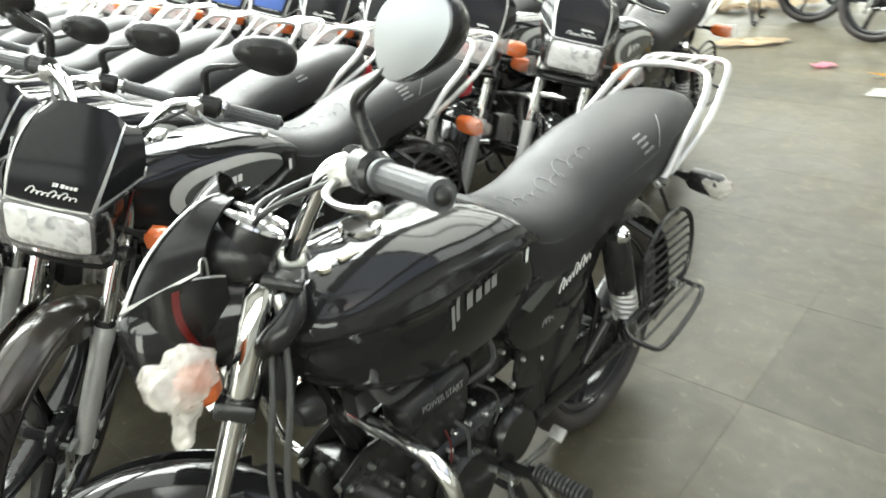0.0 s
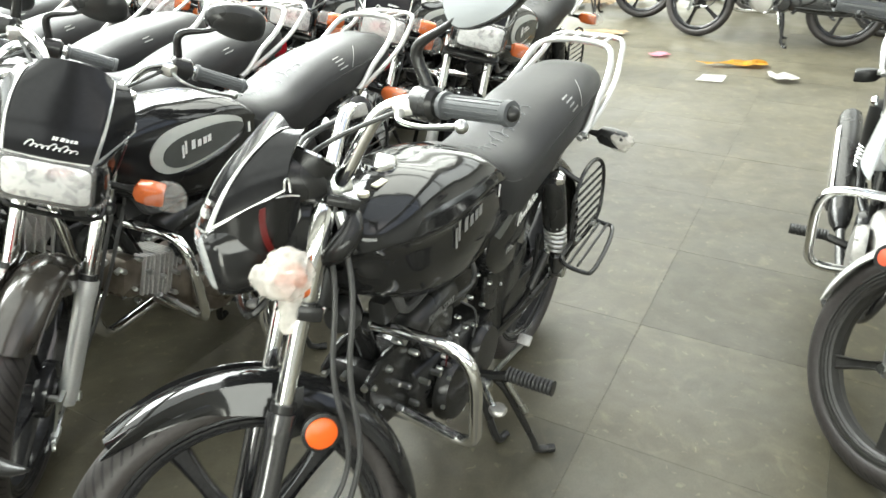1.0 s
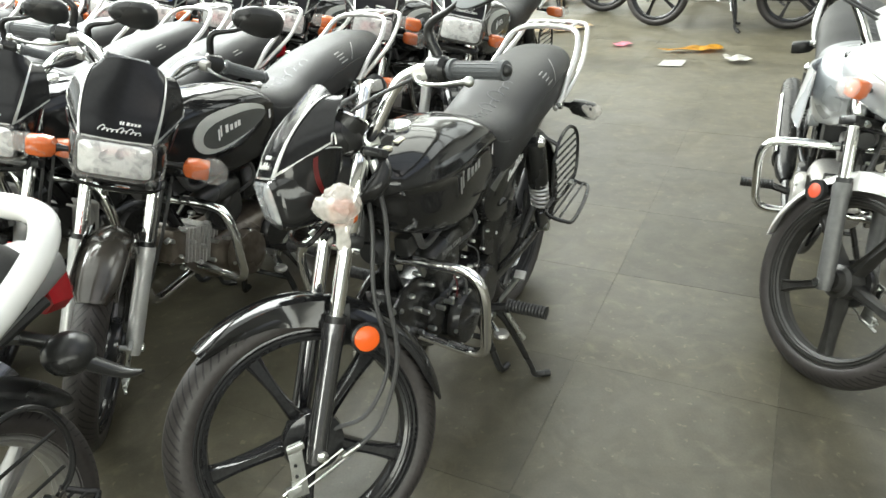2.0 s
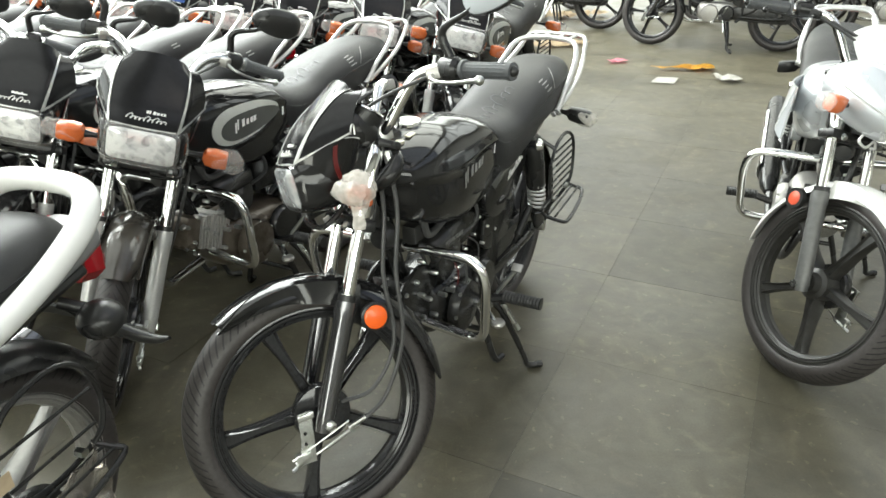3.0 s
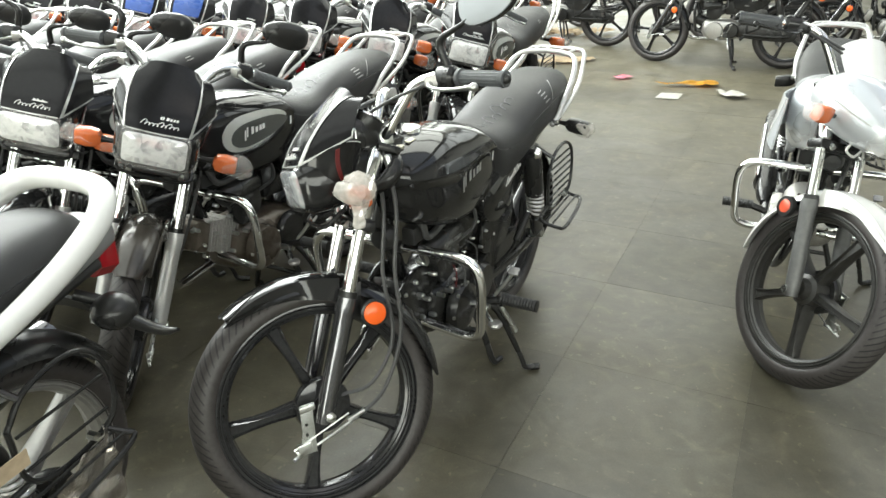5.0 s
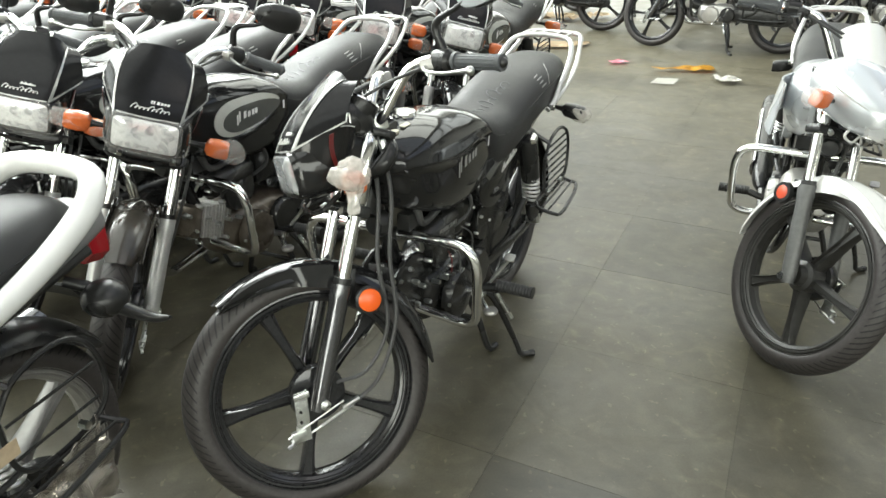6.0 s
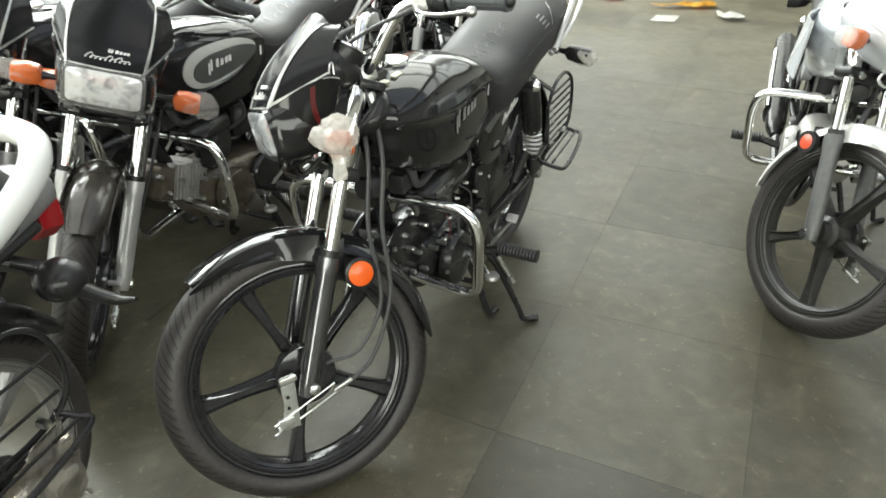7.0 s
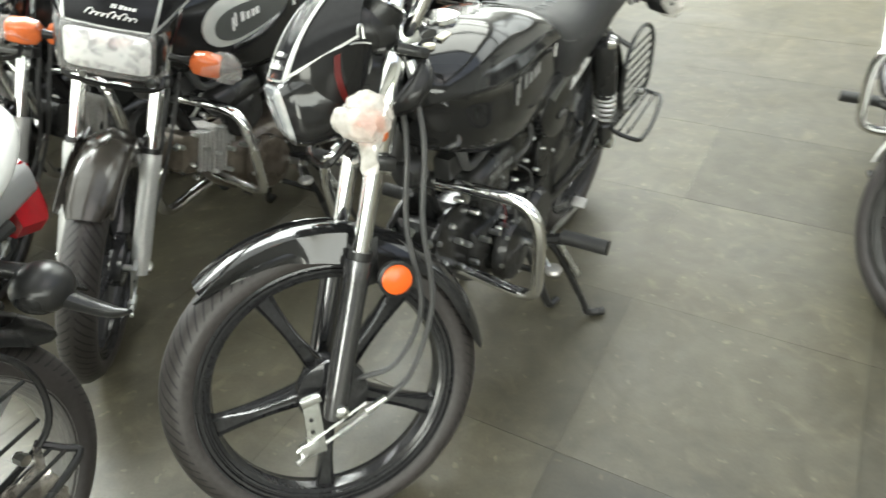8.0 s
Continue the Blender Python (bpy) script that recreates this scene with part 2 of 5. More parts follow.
def box(c, s, bevel=0.004, rot=None, bm=None):
    bm = bm or bmesh.new()
    m = Matrix.Translation(c) @ (rot or Matrix()) @ Matrix.Diagonal((*s, 1))
    made = bmesh.ops.create_cube(bm, size=1, matrix=m)
    if bevel:
        edges = {e for v in made["verts"] for e in v.link_edges}
        bmesh.ops.bevel(bm, geom=list(edges), offset=bevel, segments=2, affect="EDGES", profile=0.6)
    return bm


def plate(outline, y0, y1, bevel=0.003, smooth=0, bm=None):
    """A plate cut along an outline of (x, z), from y0 to y1."""
    bm = bm or bmesh.new()
    if smooth:
        outline = [tuple(p) for p in catmull(list(outline) + [outline[0]], smooth)[:-1]]
    a = [bm.verts.new((x, y0, z)) for x, z in outline]
    b = [bm.verts.new((x, y1, z)) for x, z in outline]
    n = len(a)
    for i in range(n):
        bm.faces.new((a[i], a[(i + 1) % n], b[(i + 1) % n], b[i]))
    bm.faces.new(a[::-1])
    bm.faces.new(b)
    bmesh.ops.recalc_face_normals(bm, faces=bm.faces)
    if bevel:
        rim = [e for e in bm.edges if e.verts[0].co.y == e.verts[1].co.y]
        bmesh.ops.bevel(bm, geom=rim, offset=bevel, segments=2, affect="EDGES", profile=0.6)
    return bm


def sheet(fn, nu, nv, thick):
    """A curved sheet with thickness: fn(u, v) for u, v from 0 to 1."""
    p = [[Vector(fn(i / nu, j / nv)) for j in range(nv + 1)] for i in range(nu + 1)]
    bm = bmesh.new()
    top, low = [], []
    for i in range(nu + 1):
        rt, rl = [], []
        for j in range(nv + 1):
            du = p[min(i + 1, nu)][j] - p[max(i - 1, 0)][j]
            dv = p[i][min(j + 1, nv)] - p[i][max(j - 1, 0)]
            n = du.cross(dv)
            n = n.normalized() if n.length > 1e-9 else Vector((0, 0, 1))
            rt.append(bm.verts.new(p[i][j] + n * thick / 2))
            rl.append(bm.verts.new(p[i][j] - n * thick / 2))
        top.append(rt), low.append(rl)
    for i in range(nu):
        for j in range(nv):
            bm.faces.new((top[i][j], top[i + 1][j], top[i + 1][j + 1], top[i][j + 1]))
            bm.faces.new((low[i][j], low[i][j + 1], low[i + 1][j + 1], low[i + 1][j]))
    for i in range(nu):
        bm.faces.new((top[i][0], low[i][0], low[i + 1][0], top[i + 1][0]))
        bm.faces.new((top[i + 1][nv], low[i + 1][nv], low[i][nv], top[i][nv]))
    for j in range(nv):
        bm.faces.new((top[0][j + 1], low[0][j + 1], low[0][j], top[0][j]))
        bm.faces.new((top[nu][j], low[nu][j], low[nu][j + 1], top[nu][j + 1]))
    return bm


def hoop(x, hw, z0, z1, n=24, e=2.6, y=0.0):
    """A rounded cross-section, upright at x, from z0 to z1 and hw to each side."""
    out = []
    for k in range(n):
        a = 2 * math.pi * k / n
        c, s = math.cos(a), math.sin(a)
        out.append((x, y + hw * math.copysign(abs(c) ** (2 / e), c), (z0 + z1) / 2 + (z1 - z0) / 2 * math.copysign(abs(s) ** (2 / e), s)))
    return out


def crumple(bm, amount, scale, seed=0):
    for v in bm.verts:
        v.co += Vector(noise.noise_vector(v.co * scale + Vector((seed, 0, 0)))) * amount
    return bm


def egg(c, r, sides=12, rings=8, bm=None):
    bm = bm or bmesh.new()
    bmesh.ops.create_uvsphere(bm, u_segments=sides, v_segments=rings, radius=1, matrix=Matrix.Translation(c) @ Matrix.Diagonal((*r, 1)))
    return bm


TURNED = [Matrix()]  # the pose in which parts are being made: plain, or turned with the steering


COARSE = [False]     # True while a far motorcycle is built: its smallest fittings are left off
FITTINGS = {"axle_nut", "arm_clamp", "arm_clevis", "arm_bolt", "cable_nut", "brake_arm_bolt", "yoke_bolt", "rail_bolt", "guard_bolt", "shock_eye", "lever_boss", "trim_clip",
            "seat_piping", "lever_ball", "label_edge", "tank_plate", "tank_emblem", "bar_end", "dust_seal", "return_spring", "brake_rod", "stand_brace", "wire", "ignition_coil"}


def part(name, bm, mat, parent, label="", sharp=40):
    if COARSE[0] and name in FITTINGS:
        return bm.free()
    bmesh.ops.transform(bm, matrix=TURNED[0], verts=bm.verts)
    bmesh.ops.recalc_face_normals(bm, faces=bm.faces)
    me = bpy.data.meshes.new(name)
    bm.to_mesh(me)
    bm.free()
    me.materials.append(mat)
    me.polygons.foreach_set("use_smooth", [True] * len(me.polygons))
    me.set_sharp_from_angle(angle=radians(sharp))
    ob = new(name, me)
    ob.parent = parent
    return tagged(ob, label)


def stroke(widths, height, gap, place, thick=0.0012, pen=0.0028, bm=None):
    """One running pen stroke with a loop for each width, standing in for a word. place(u, v, w) takes metres along, up and out."""
    bm = bm or bmesh.new()
    total, n = sum(widths) + gap * len(widths), len(widths)
    rows = []
    if n == 1:
        for x in (0.0, widths[0] * 0.5, widths[0]):
            rows.append([place(x, 0, 0.0), place(x, height, 0.0), place(x, height, thick), place(x, 0, thick)])
        return loft(rows, bm)
    steps, line = 10, []
    for k in range(n * steps + 1):
        t = k / steps
        h = height * (1.0 if int(t) in (0, n // 2, n - 3) else 0.50)
        a = 2 * math.pi * t
        line.append(Vector((total * t / n - 0.30 * total / n * math.sin(a) + 0.45 * h * (0.5 - 0.5 * math.cos(a)), h * (0.5 - 0.5 * math.cos(a)))))
    for k, p in enumerate(line):
        d = line[min(k + 1, len(line) - 1)] - line[max(k - 1, 0)]
        o = Vector((-d.y, d.x)).normalized() * pen / 2
        lo, hi = p - o, p + o
        rows.append([place(lo.x, lo.y, 0.0), place(hi.x, hi.y, 0.0), place(hi.x, hi.y, thick), place(lo.x, lo.y, thick)])
    return loft(rows, bm)


def block(width, height, place, notched=False, thick=0.0012):
    """One plain block laid on a curved surface; notched: a slanting cut through its middle, as in a mark."""
    rows = []
    for k in range(4):
        z = height * k / 3
        w0 = width * (0.35 if notched and k in (1, 2) else 0.0)
        rows.append([place(w0 + 0.15 * z, z, 0.0), place(width + 0.15 * z, z, 0.0), place(width + 0.15 * z, z, thick), place(w0 + 0.15 * z, z, thick)])
    return loft(rows)


def bars(length, height, place, thick=0.0012, pen=0.0016):
    """A word stood in for by slanting strokes of uneven height, joined at the foot. place(x, z, w) takes metres along, up and out."""
    bm = bmesh.new()

    def strip(x0, z0, x1, z1, wide):
        n = Vector((z1 - z0, x0 - x1)).normalized() * wide
        pts = [(x0 + n.x, z0 + n.y), (x1 + n.x, z1 + n.y), (x1 - n.x, z1 - n.y), (x0 - n.x, z0 - n.y)]
        low, top = [bm.verts.new(place(x, z, 0.0)) for x, z in pts], [bm.verts.new(place(x, z, thick)) for x, z in pts]
        bm.faces.new(top)
        for k in range(4):
            bm.faces.new((low[k], low[(k + 1) % 4], top[(k + 1) % 4], top[k]))
    rise = (1.5, 0.8, 1.6, 0.75, 0.85, 1.45, 0.8, 0.75, 0.7)
    step = length / (len(rise) + 0.4)
    lean = 0.38
    for k, r in enumerate(rise):
        x, h = (k + (0.3 if k else 0.0)) * step, height * r
        strip(x, 0.0, x + lean * h, h, pen)
        strip(x + lean * h, h, x + lean * h + step * 0.5, h * 0.92, pen * 0.7)
        strip(x + lean * h + step * 0.5, h * 0.92, x + step * 0.62, height * 0.15, pen * 0.7)
        strip(x + step * 0.62, height * 0.12, x + step * 1.05, height * 0.02, pen * 0.6)
    return bm



# ---- the motorcycle ----
# Its own axes: x ahead, y to the rider's left, z up; the ground is z = 0 and the wheels stand at FRONT and REAR.
FRONT, REAR, AXLE = 0.590, -0.62, 0.311
RAKE = Vector((-0.446, 0, 0.895))
PIVOT = Vector((0.541, 0, 0.308))


def steering(degrees):
    return Matrix.Translation(PIVOT) @ Matrix.Rotation(radians(degrees), 4, RAKE) @ Matrix.Translation(-PIVOT)


def along_fork(z, ahead=0.055):
    """The x of the fork's line at height z."""
    return PIVOT.x + ahead + (z - PIVOT.z) * RAKE.x / RAKE.z


def wheel(name, x, bike, rim_mat, width, drum_side, label):
    c = (x, 0, AXLE)
    w = width / 2
    lip = [(0.226, 0.022), (0.2325, 0.026), (0.2330, 0.031), (0.2365, 0.033), (0.2395, 0.030), (0.2410, 0.030), (0.2430, 0.0355), (0.2465, 0.0355), (0.2480, 0.031), (0.2500, 0.031), (0.2520, 0.037), (0.2555, 0.0365), (0.2570, 0.034), (0.2500, 0.027)]
    rim = part(name, lathe([(0.2245, -0.010)] + [(r, -y) for r, y in lip] + [(r, y) for r, y in reversed(lip)] + [(0.2245, 0.010), (0.2215, 0.0), (0.2245, -0.010)], c, 72), rim_mat, bike, label, 20)
    prof = [(0.2490, -w * 0.72), (0.2570, -w * 0.90), (0.2680, -w * 1.03), (0.2790, -w * 1.02), (0.2925, -w * 0.86), (0.3045, -w * 0.58), (0.3124, -w * 0.25),
            (0.3144, 0), (0.3124, w * 0.25), (0.3045, w * 0.58), (0.2925, w * 0.86), (0.2790, w * 1.02), (0.2680, w * 1.03), (0.2570, w * 0.90), (0.2490, w * 0.72)]
    part("tyre", lathe(prof, c, 96), TYRE, rim, "black tyre with slanting tread cuts")
    part("hub", lathe([(0.012, -0.062), (0.03, -0.062), (0.036, -0.04), (0.05, -0.034), (0.05, 0.034), (0.036, 0.04), (0.03, 0.062), (0.012, 0.062)], c, 32), rim_mat, rim)
    part("brake_drum", lathe([(0.0, 0.02 * drum_side), (0.068, 0.02 * drum_side), (0.072, 0.030 * drum_side), (0.068, 0.050 * drum_side), (0.045, 0.056 * drum_side),
                              (0.0, 0.056 * drum_side)], c, 40), WHEELBLACK if rim_mat is WHEELBLACK else ENGINE, rim)
    for k in range(5):
        a0 = 2 * math.pi * k / 5 + radians(74)
        bm = bmesh.new()
        rings = []
        for i in range(7):
            t = i / 6
            r = 0.042 + t * (0.2255 - 0.042)
            half = 0.0185 - 0.0070 * math.sin(t * math.pi) + 0.002 * t * t
            dep = 0.030 - 0.014 * t
            rings.append([(x + math.cos(a0) * r - math.sin(a0) * u, v, AXLE + math.sin(a0) * r + math.cos(a0) * u)
                          for u, v in ((-half, -dep * 0.6), (-half * 0.78, -dep), (-half * 0.58, -dep * 0.55), (half * 0.58, -dep * 0.55), (half * 0.78, -dep), (half, -dep * 0.6),
                                       (half, dep * 0.6), (half * 0.78, dep), (half * 0.58, dep * 0.55), (-half * 0.58, dep * 0.55), (-half * 0.78, dep), (-half, dep * 0.6))])
        part("spoke", loft(rings, bm), rim_mat, rim, sharp=25)
    return rim


def mudguard(c, r, a0, a1, hw, drop, n=28, m=12, thick=0.003, tip=0.55):
    """A curved guard round a wheel: from angle a0 (front) to a1 (rear), hw to each side, sides dropped by drop."""
    def fn(u, v):
        a = a0 + (a1 - a0) * u
        end = min(1.0, (u / 0.16) ** 0.6 if u < 0.16 else 1.0, ((1 - u) / 0.12) ** 0.6 if u > 0.88 else 1.0)
        wide = hw * (tip + (1 - tip) * end)
        s = 2 * v - 1
        y = wide * math.sin(s * math.pi / 2 * 0.98)
        rr = r - drop * (0.35 + 0.65 * end) * (1 - math.cos(s * math.pi / 2)) ** 0.8
        return (c[0] + rr * math.cos(a), y, c[2] + rr * math.sin(a))
    return sheet(fn, n, m, thick)


def indicator(bike, base, tip, mat_lens, wrapped=None):
    """A turn indicator on a stalk, its lens pointing from base to tip."""
    b, t = Vector(base), Vector(tip)
    d = t - b
    stalk = part("indicator_stalk", sweep([b, b + d * 0.25, b + d * 0.5], [0.009, 0.008, 0.014], 10, 3), PLASTIC, bike)
    bm = bmesh.new()
    rings = []
    for k, (s, h, w) in enumerate(((0.42, 0.012, 0.014), (0.5, 0.024, 0.022), (0.72, 0.027, 0.026), (0.98, 0.0245, 0.024), (1.02, 0.021, 0.020))):
        p = b + d * s
        rings.append([p + Vector((math.copysign(abs(math.cos(a)) ** 0.5, math.cos(a)) * w, 0, math.copysign(abs(math.sin(a)) ** 0.5, math.sin(a)) * h)) for a in (2 * math.pi * i / 20 for i in range(20))])
    part("indicator_lens", loft(rings, bm), mat_lens, bike, "amber turn indicator lens")
    if wrapped:
        bm = egg(b + d * 0.96, (0.031, 0.050, 0.033), 26, 18)
        part("indicator_wrap", crumple(crumple(bm, 0.016, 24, base[0] * 9 + base[1] * 40), 0.005, 75, 7), wrapped, bike, "crumpled clear film round the indicator")


def mirror(bike, foot, head, wide=0.075, high=0.045, normal=(-1, 0, 0.1)):
    f, h = Vector(foot), Vector(head)
    part("mirror_stem", sweep([f, f + Vector((0.005, 0, 0.06)), f.lerp(h, 0.55) + Vector((0.01, 0, 0.02)), h], [0.0115, 0.0095, 0.0055, 0.005], 10, 5), PLASTIC, bike)
    n = Vector(normal).normalized()
    u = n.cross(Vector((0, 0, 1))).normalized()
    v = u.cross(n)

    def ring(s, k):
        return [h + n * k + u * wide * s * math.copysign(abs(math.cos(a)) ** 0.85, math.cos(a)) + v * high * s * (1 + 0.22 * math.cos(a)) * math.copysign(abs(math.sin(a)) ** 0.85, math.sin(a))
                for a in (2 * math.pi * i / 28 for i in range(28))]
    part("mirror_housing", loft([ring(0.35, -0.034), ring(0.8, -0.026), ring(0.98, -0.010), ring(1.0, 0.0), ring(0.985, 0.005)]), PLASTIC, bike, "black plastic mirror housing")
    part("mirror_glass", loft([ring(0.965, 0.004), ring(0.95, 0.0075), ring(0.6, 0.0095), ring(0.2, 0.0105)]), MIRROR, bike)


def commuter(label, steer, paint=BLACK, panel=False, wheel_mat=WHEELBLACK, leg_mat=LEG, guard_mat=CHROME, rail_mat=RAIL, fairing=False, film=True,
             mark=None, fender=None, covered=None, rear_wrap=False, left_mirror=True, right_mirror=True, bulb_wrap=False, seat_mat=SEAT, fine=True, fender_end=178, fender_start=56, flip_mirror=False, tail="carrier", guard_film=False, lettered=False, engine=None, rear_mat=AMBER, fins=None, reflect_mat=REFLECT):
    """A small commuter motorcycle, an Empty with its parts; steer: degrees to the left. panel: the grey side panel on the tank."""
    bike = tagged(new("motorcycle"), label, "motorcycle", "parked motorcycles")
    fender = fender or paint
    engine = engine or ENGINE
    st = steering(steer)
    COARSE[0] = not fine

    # --- turned with the steering ---
    TURNED[0] = st
    fw = wheel("front_wheel", FRONT, bike, wheel_mat, 0.082, 1, "alloy front wheel with five spokes")
    for s in (1, -1):
        y = 0.086 * s
        low, mid, top = (along_fork(0.285), y, 0.285), (along_fork(0.565), y, 0.565), (along_fork(0.89), y, 0.89)
        part("fork_leg", sweep([low, (along_fork(0.33), y, 0.33), (along_fork(0.50), y, 0.50), (along_fork(0.535), y, 0.535), mid], [0.019, 0.0235, 0.0235, 0.0260, 0.0260], 16, 3), leg_mat, bike)
        part("fork_tube", rod(mid, (along_fork(0.735), y, 0.735), 0.0168, 18), CHROME, bike, "chrome fork tube")
        part("fork_cover", sweep([(along_fork(0.733), y, 0.733), (along_fork(0.745), y, 0.745), (along_fork(0.87), y, 0.87), top], [0.020, 0.0255, 0.0255, 0.018], 16, 1), CHROME, bike, "chrome fork shroud")
        part("dust_seal", rod((along_fork(0.56), y, 0.56), (along_fork(0.578), y, 0.578), 0.022, 14), PLASTIC, bike)
        part("axle_nut", lathe([(0, -0.012), (0.013, -0.012), (0.013, 0.012), (0.006, 0.015), (0, 0.015)], (FRONT, y + 0.014 * s, AXLE - 0.012), 6), STEEL, bike)
        if not (panel and film):
            part("reflector_holder", lathe([(0, -0.010), (0.033, -0.010), (0.035, 0.004), (0.029, 0.006)], (0.418, 0.104 * s, 0.510), 28), PLASTIC, bike)
            part("reflector", lathe([(0.028, 0.0), (0.028, 0.007 * s), (0.022, 0.010 * s), (0.0, 0.011 * s)], (0.418, 0.104 * s, 0.510), 28), reflect_mat, bike, "round orange reflector")
            part("reflector_stay", rod((0.418, 0.060 * s, 0.510), (0.418, 0.098 * s, 0.510), 0.010, 8), PLASTIC, bike)
        part("fender_stay", plate([(along_fork(0.51) - 0.05, 0.500), (along_fork(0.51) - 0.005, 0.500), (along_fork(0.56) + 0.0, 0.585), (along_fork(0.56) - 0.05, 0.585)], 0.062 * s, 0.066 * s, 0.001), PLASTIC, bike)
    part("lower_yoke", box((along_fork(0.725), 0, 0.725), (0.06, 0.235, 0.028), 0.008, Matrix.Rotation(radians(-26), 4, "Y")), PLASTIC, bike)
    part("upper_yoke", box((along_fork(0.885) - 0.03, 0, 0.885), (0.06, 0.225, 0.020), 0.008, Matrix.Rotation(radians(-26), 4, "Y")), PLASTIC, bike)
    for y in (-0.075, 0.075):
        part("yoke_bolt", rod((along_fork(0.725) + 0.025, y, 0.735), (along_fork(0.725) + 0.04, y, 0.73), 0.009, 6), STEEL, bike)
    part("front_mudguard", mudguard((FRONT, 0, AXLE), 0.329, radians(fender_start), radians(fender_end), 0.060, 0.040), fender, bike, "glossy front mudguard")
    for s in (1, -1):
        def flank(u, v):
            a = radians(58 + 54 * u)
            r = 0.322 - (0.006 + 0.052 * u ** 0.7) * (1 - v)
            flare = min(1.0, max(0.0, (u - 0.62) / 0.12))
            return (FRONT + r * math.cos(a), s * (0.0595 - 0.010 * (1 - v) ** 1.6 * (1 - flare) + flare * (0.001 + 0.010 * (1 - v))), AXLE + r * math.sin(a))
        part("mudguard_flank", sheet(flank, 24, 6, 0.003), fender, bike)
    arm = (FRONT + 0.045, 0.070, AXLE + 0.018)
    part("brake_arm", plate([(arm[0] - 0.016, arm[2] + 0.014), (arm[0] + 0.016, arm[2] + 0.014), (arm[0] + 0.026, arm[2] - 0.05), (arm[0] + 0.042, arm[2] - 0.106), (arm[0] + 0.004, arm[2] - 0.110), (arm[0] - 0.006, arm[2] - 0.05)], 0.074, 0.080, 0.001), STEEL, bike, "zinc-plated front brake arm")
    part("arm_clamp", box((arm[0], 0.080, arm[2] + 0.004), (0.040, 0.014, 0.016), 0.003), STEEL, bike)
    part("arm_clevis", box((arm[0] + 0.030, 0.080, arm[2] - 0.088), (0.036, 0.016, 0.020), 0.003), STEEL, bike)
    part("arm_bolt", rod((arm[0] + 0.020, 0.07, arm[2] - 0.100), (arm[0] + 0.064, 0.085, arm[2] - 0.108), 0.0045, 8), STEEL, bike)
    part("cable_nut", rod((arm[0] + 0.052, 0.080, AXLE - 0.082), (arm[0] + 0.02, 0.080, AXLE - 0.076), 0.007, 8), STEEL, bike)
    part("brake_arm_bolt", rod((arm[0], 0.05, arm[2]), (arm[0], 0.082, arm[2]), 0.008, 8), STEEL, bike)
    part("cable_end", rod((arm[0] + 0.058, 0.083, AXLE - 0.068), (FRONT - 0.050, 0.078, AXLE - 0.030), 0.0022, 6), STEEL, bike)
    part("arm_rivet", rod((arm[0] + 0.012, 0.074, arm[2] - 0.035), (arm[0] + 0.012, 0.0825, arm[2] - 0.035), 0.004, 8), PLASTIC, bike)
    part("arm_rivet", rod((arm[0] + 0.017, 0.074, arm[2] - 0.060), (arm[0] + 0.017, 0.0825, arm[2] - 0.060), 0.004, 8), PLASTIC, bike)
    part("cable_adjuster", rod((FRONT - 0.045, 0.074, AXLE - 0.049), (FRONT - 0.090, 0.074, AXLE - 0.040), 0.0065, 8), STEEL, bike)
    part("brake_rod", rod((arm[0] + 0.03, 0.072, AXLE - 0.088), (FRONT - 0.085, 0.074, AXLE - 0.045), 0.0026, 6), STEEL, bike)
    bm = bmesh.new()
    for k in range(18 if fine else 8):
        t = k / (17 if fine else 7)
        p = Vector((FRONT + 0.015 - 0.085 * t, 0.0735, AXLE - 0.072 + 0.022 * t))
        lathe([(0.0040, -0.0012), (0.0055, 0), (0.0040, 0.0012)], p, 8, "X", bm)
    part("return_spring", bm, STEEL, bike)
    # cables from the bars down to the wheel
    part("brake_cable", sweep([(FRONT - 0.085, 0.074, AXLE - 0.045), (FRONT - 0.155, 0.085, AXLE + 0.0), (FRONT - 0.225, 0.105, AXLE + 0.13), (along_fork(0.60) - 0.105, 0.120, 0.60),
                               (along_fork(0.75) - 0.075, 0.12, 0.76), (along_fork(0.88) - 0.02, 0.07, 0.93), (0.30, -0.04, 0.985), (0.19, -0.13, 1.01)], 0.0052, 8, 6), CABLE, bike)
    part("speedometer_cable", sweep([(FRONT - 0.05, 0.05, AXLE + 0.01), (FRONT - 0.13, 0.07, AXLE + 0.02), (FRONT - 0.205, 0.090, AXLE + 0.12), (along_fork(0.58) - 0.09, 0.10, 0.60),
                                     (along_fork(0.75) - 0.05, 0.10, 0.76), (along_fork(0.88) - 0.01, 0.05, 0.93), (0.31, 0.03, 0.955)], 0.0052, 8, 6), CABLE, bike)

    # handlebar
    for s in (1, -1):
        part("handlebar", sweep([(0.262, 0.0, 0.912), (0.262, 0.040 * s, 0.912), (0.250, 0.058 * s, 0.925), (0.215, 0.088 * s, 0.975), (0.183, 0.118 * s, 1.012), (0.150, 0.165 * s, 1.020), (0.118, 0.220 * s, 1.008), (0.070, 0.340 * s, 0.982)],
                                0.0135, 14, 6), CHROME, bike, "chrome handlebar tube")
        g0, g1 = Vector((0.115, 0.230 * s, 1.006)), Vector((0.066, 0.352 * s, 0.979))
        d = (g1 - g0)
        bm = sweep([g0, g0 + d * 0.06, g0 + d * 0.07, g0 + d * 0.92, g0 + d * 0.93, g1], [0.0215, 0.0215, 0.0165, 0.0165, 0.0195, 0.0185], 18, 1)
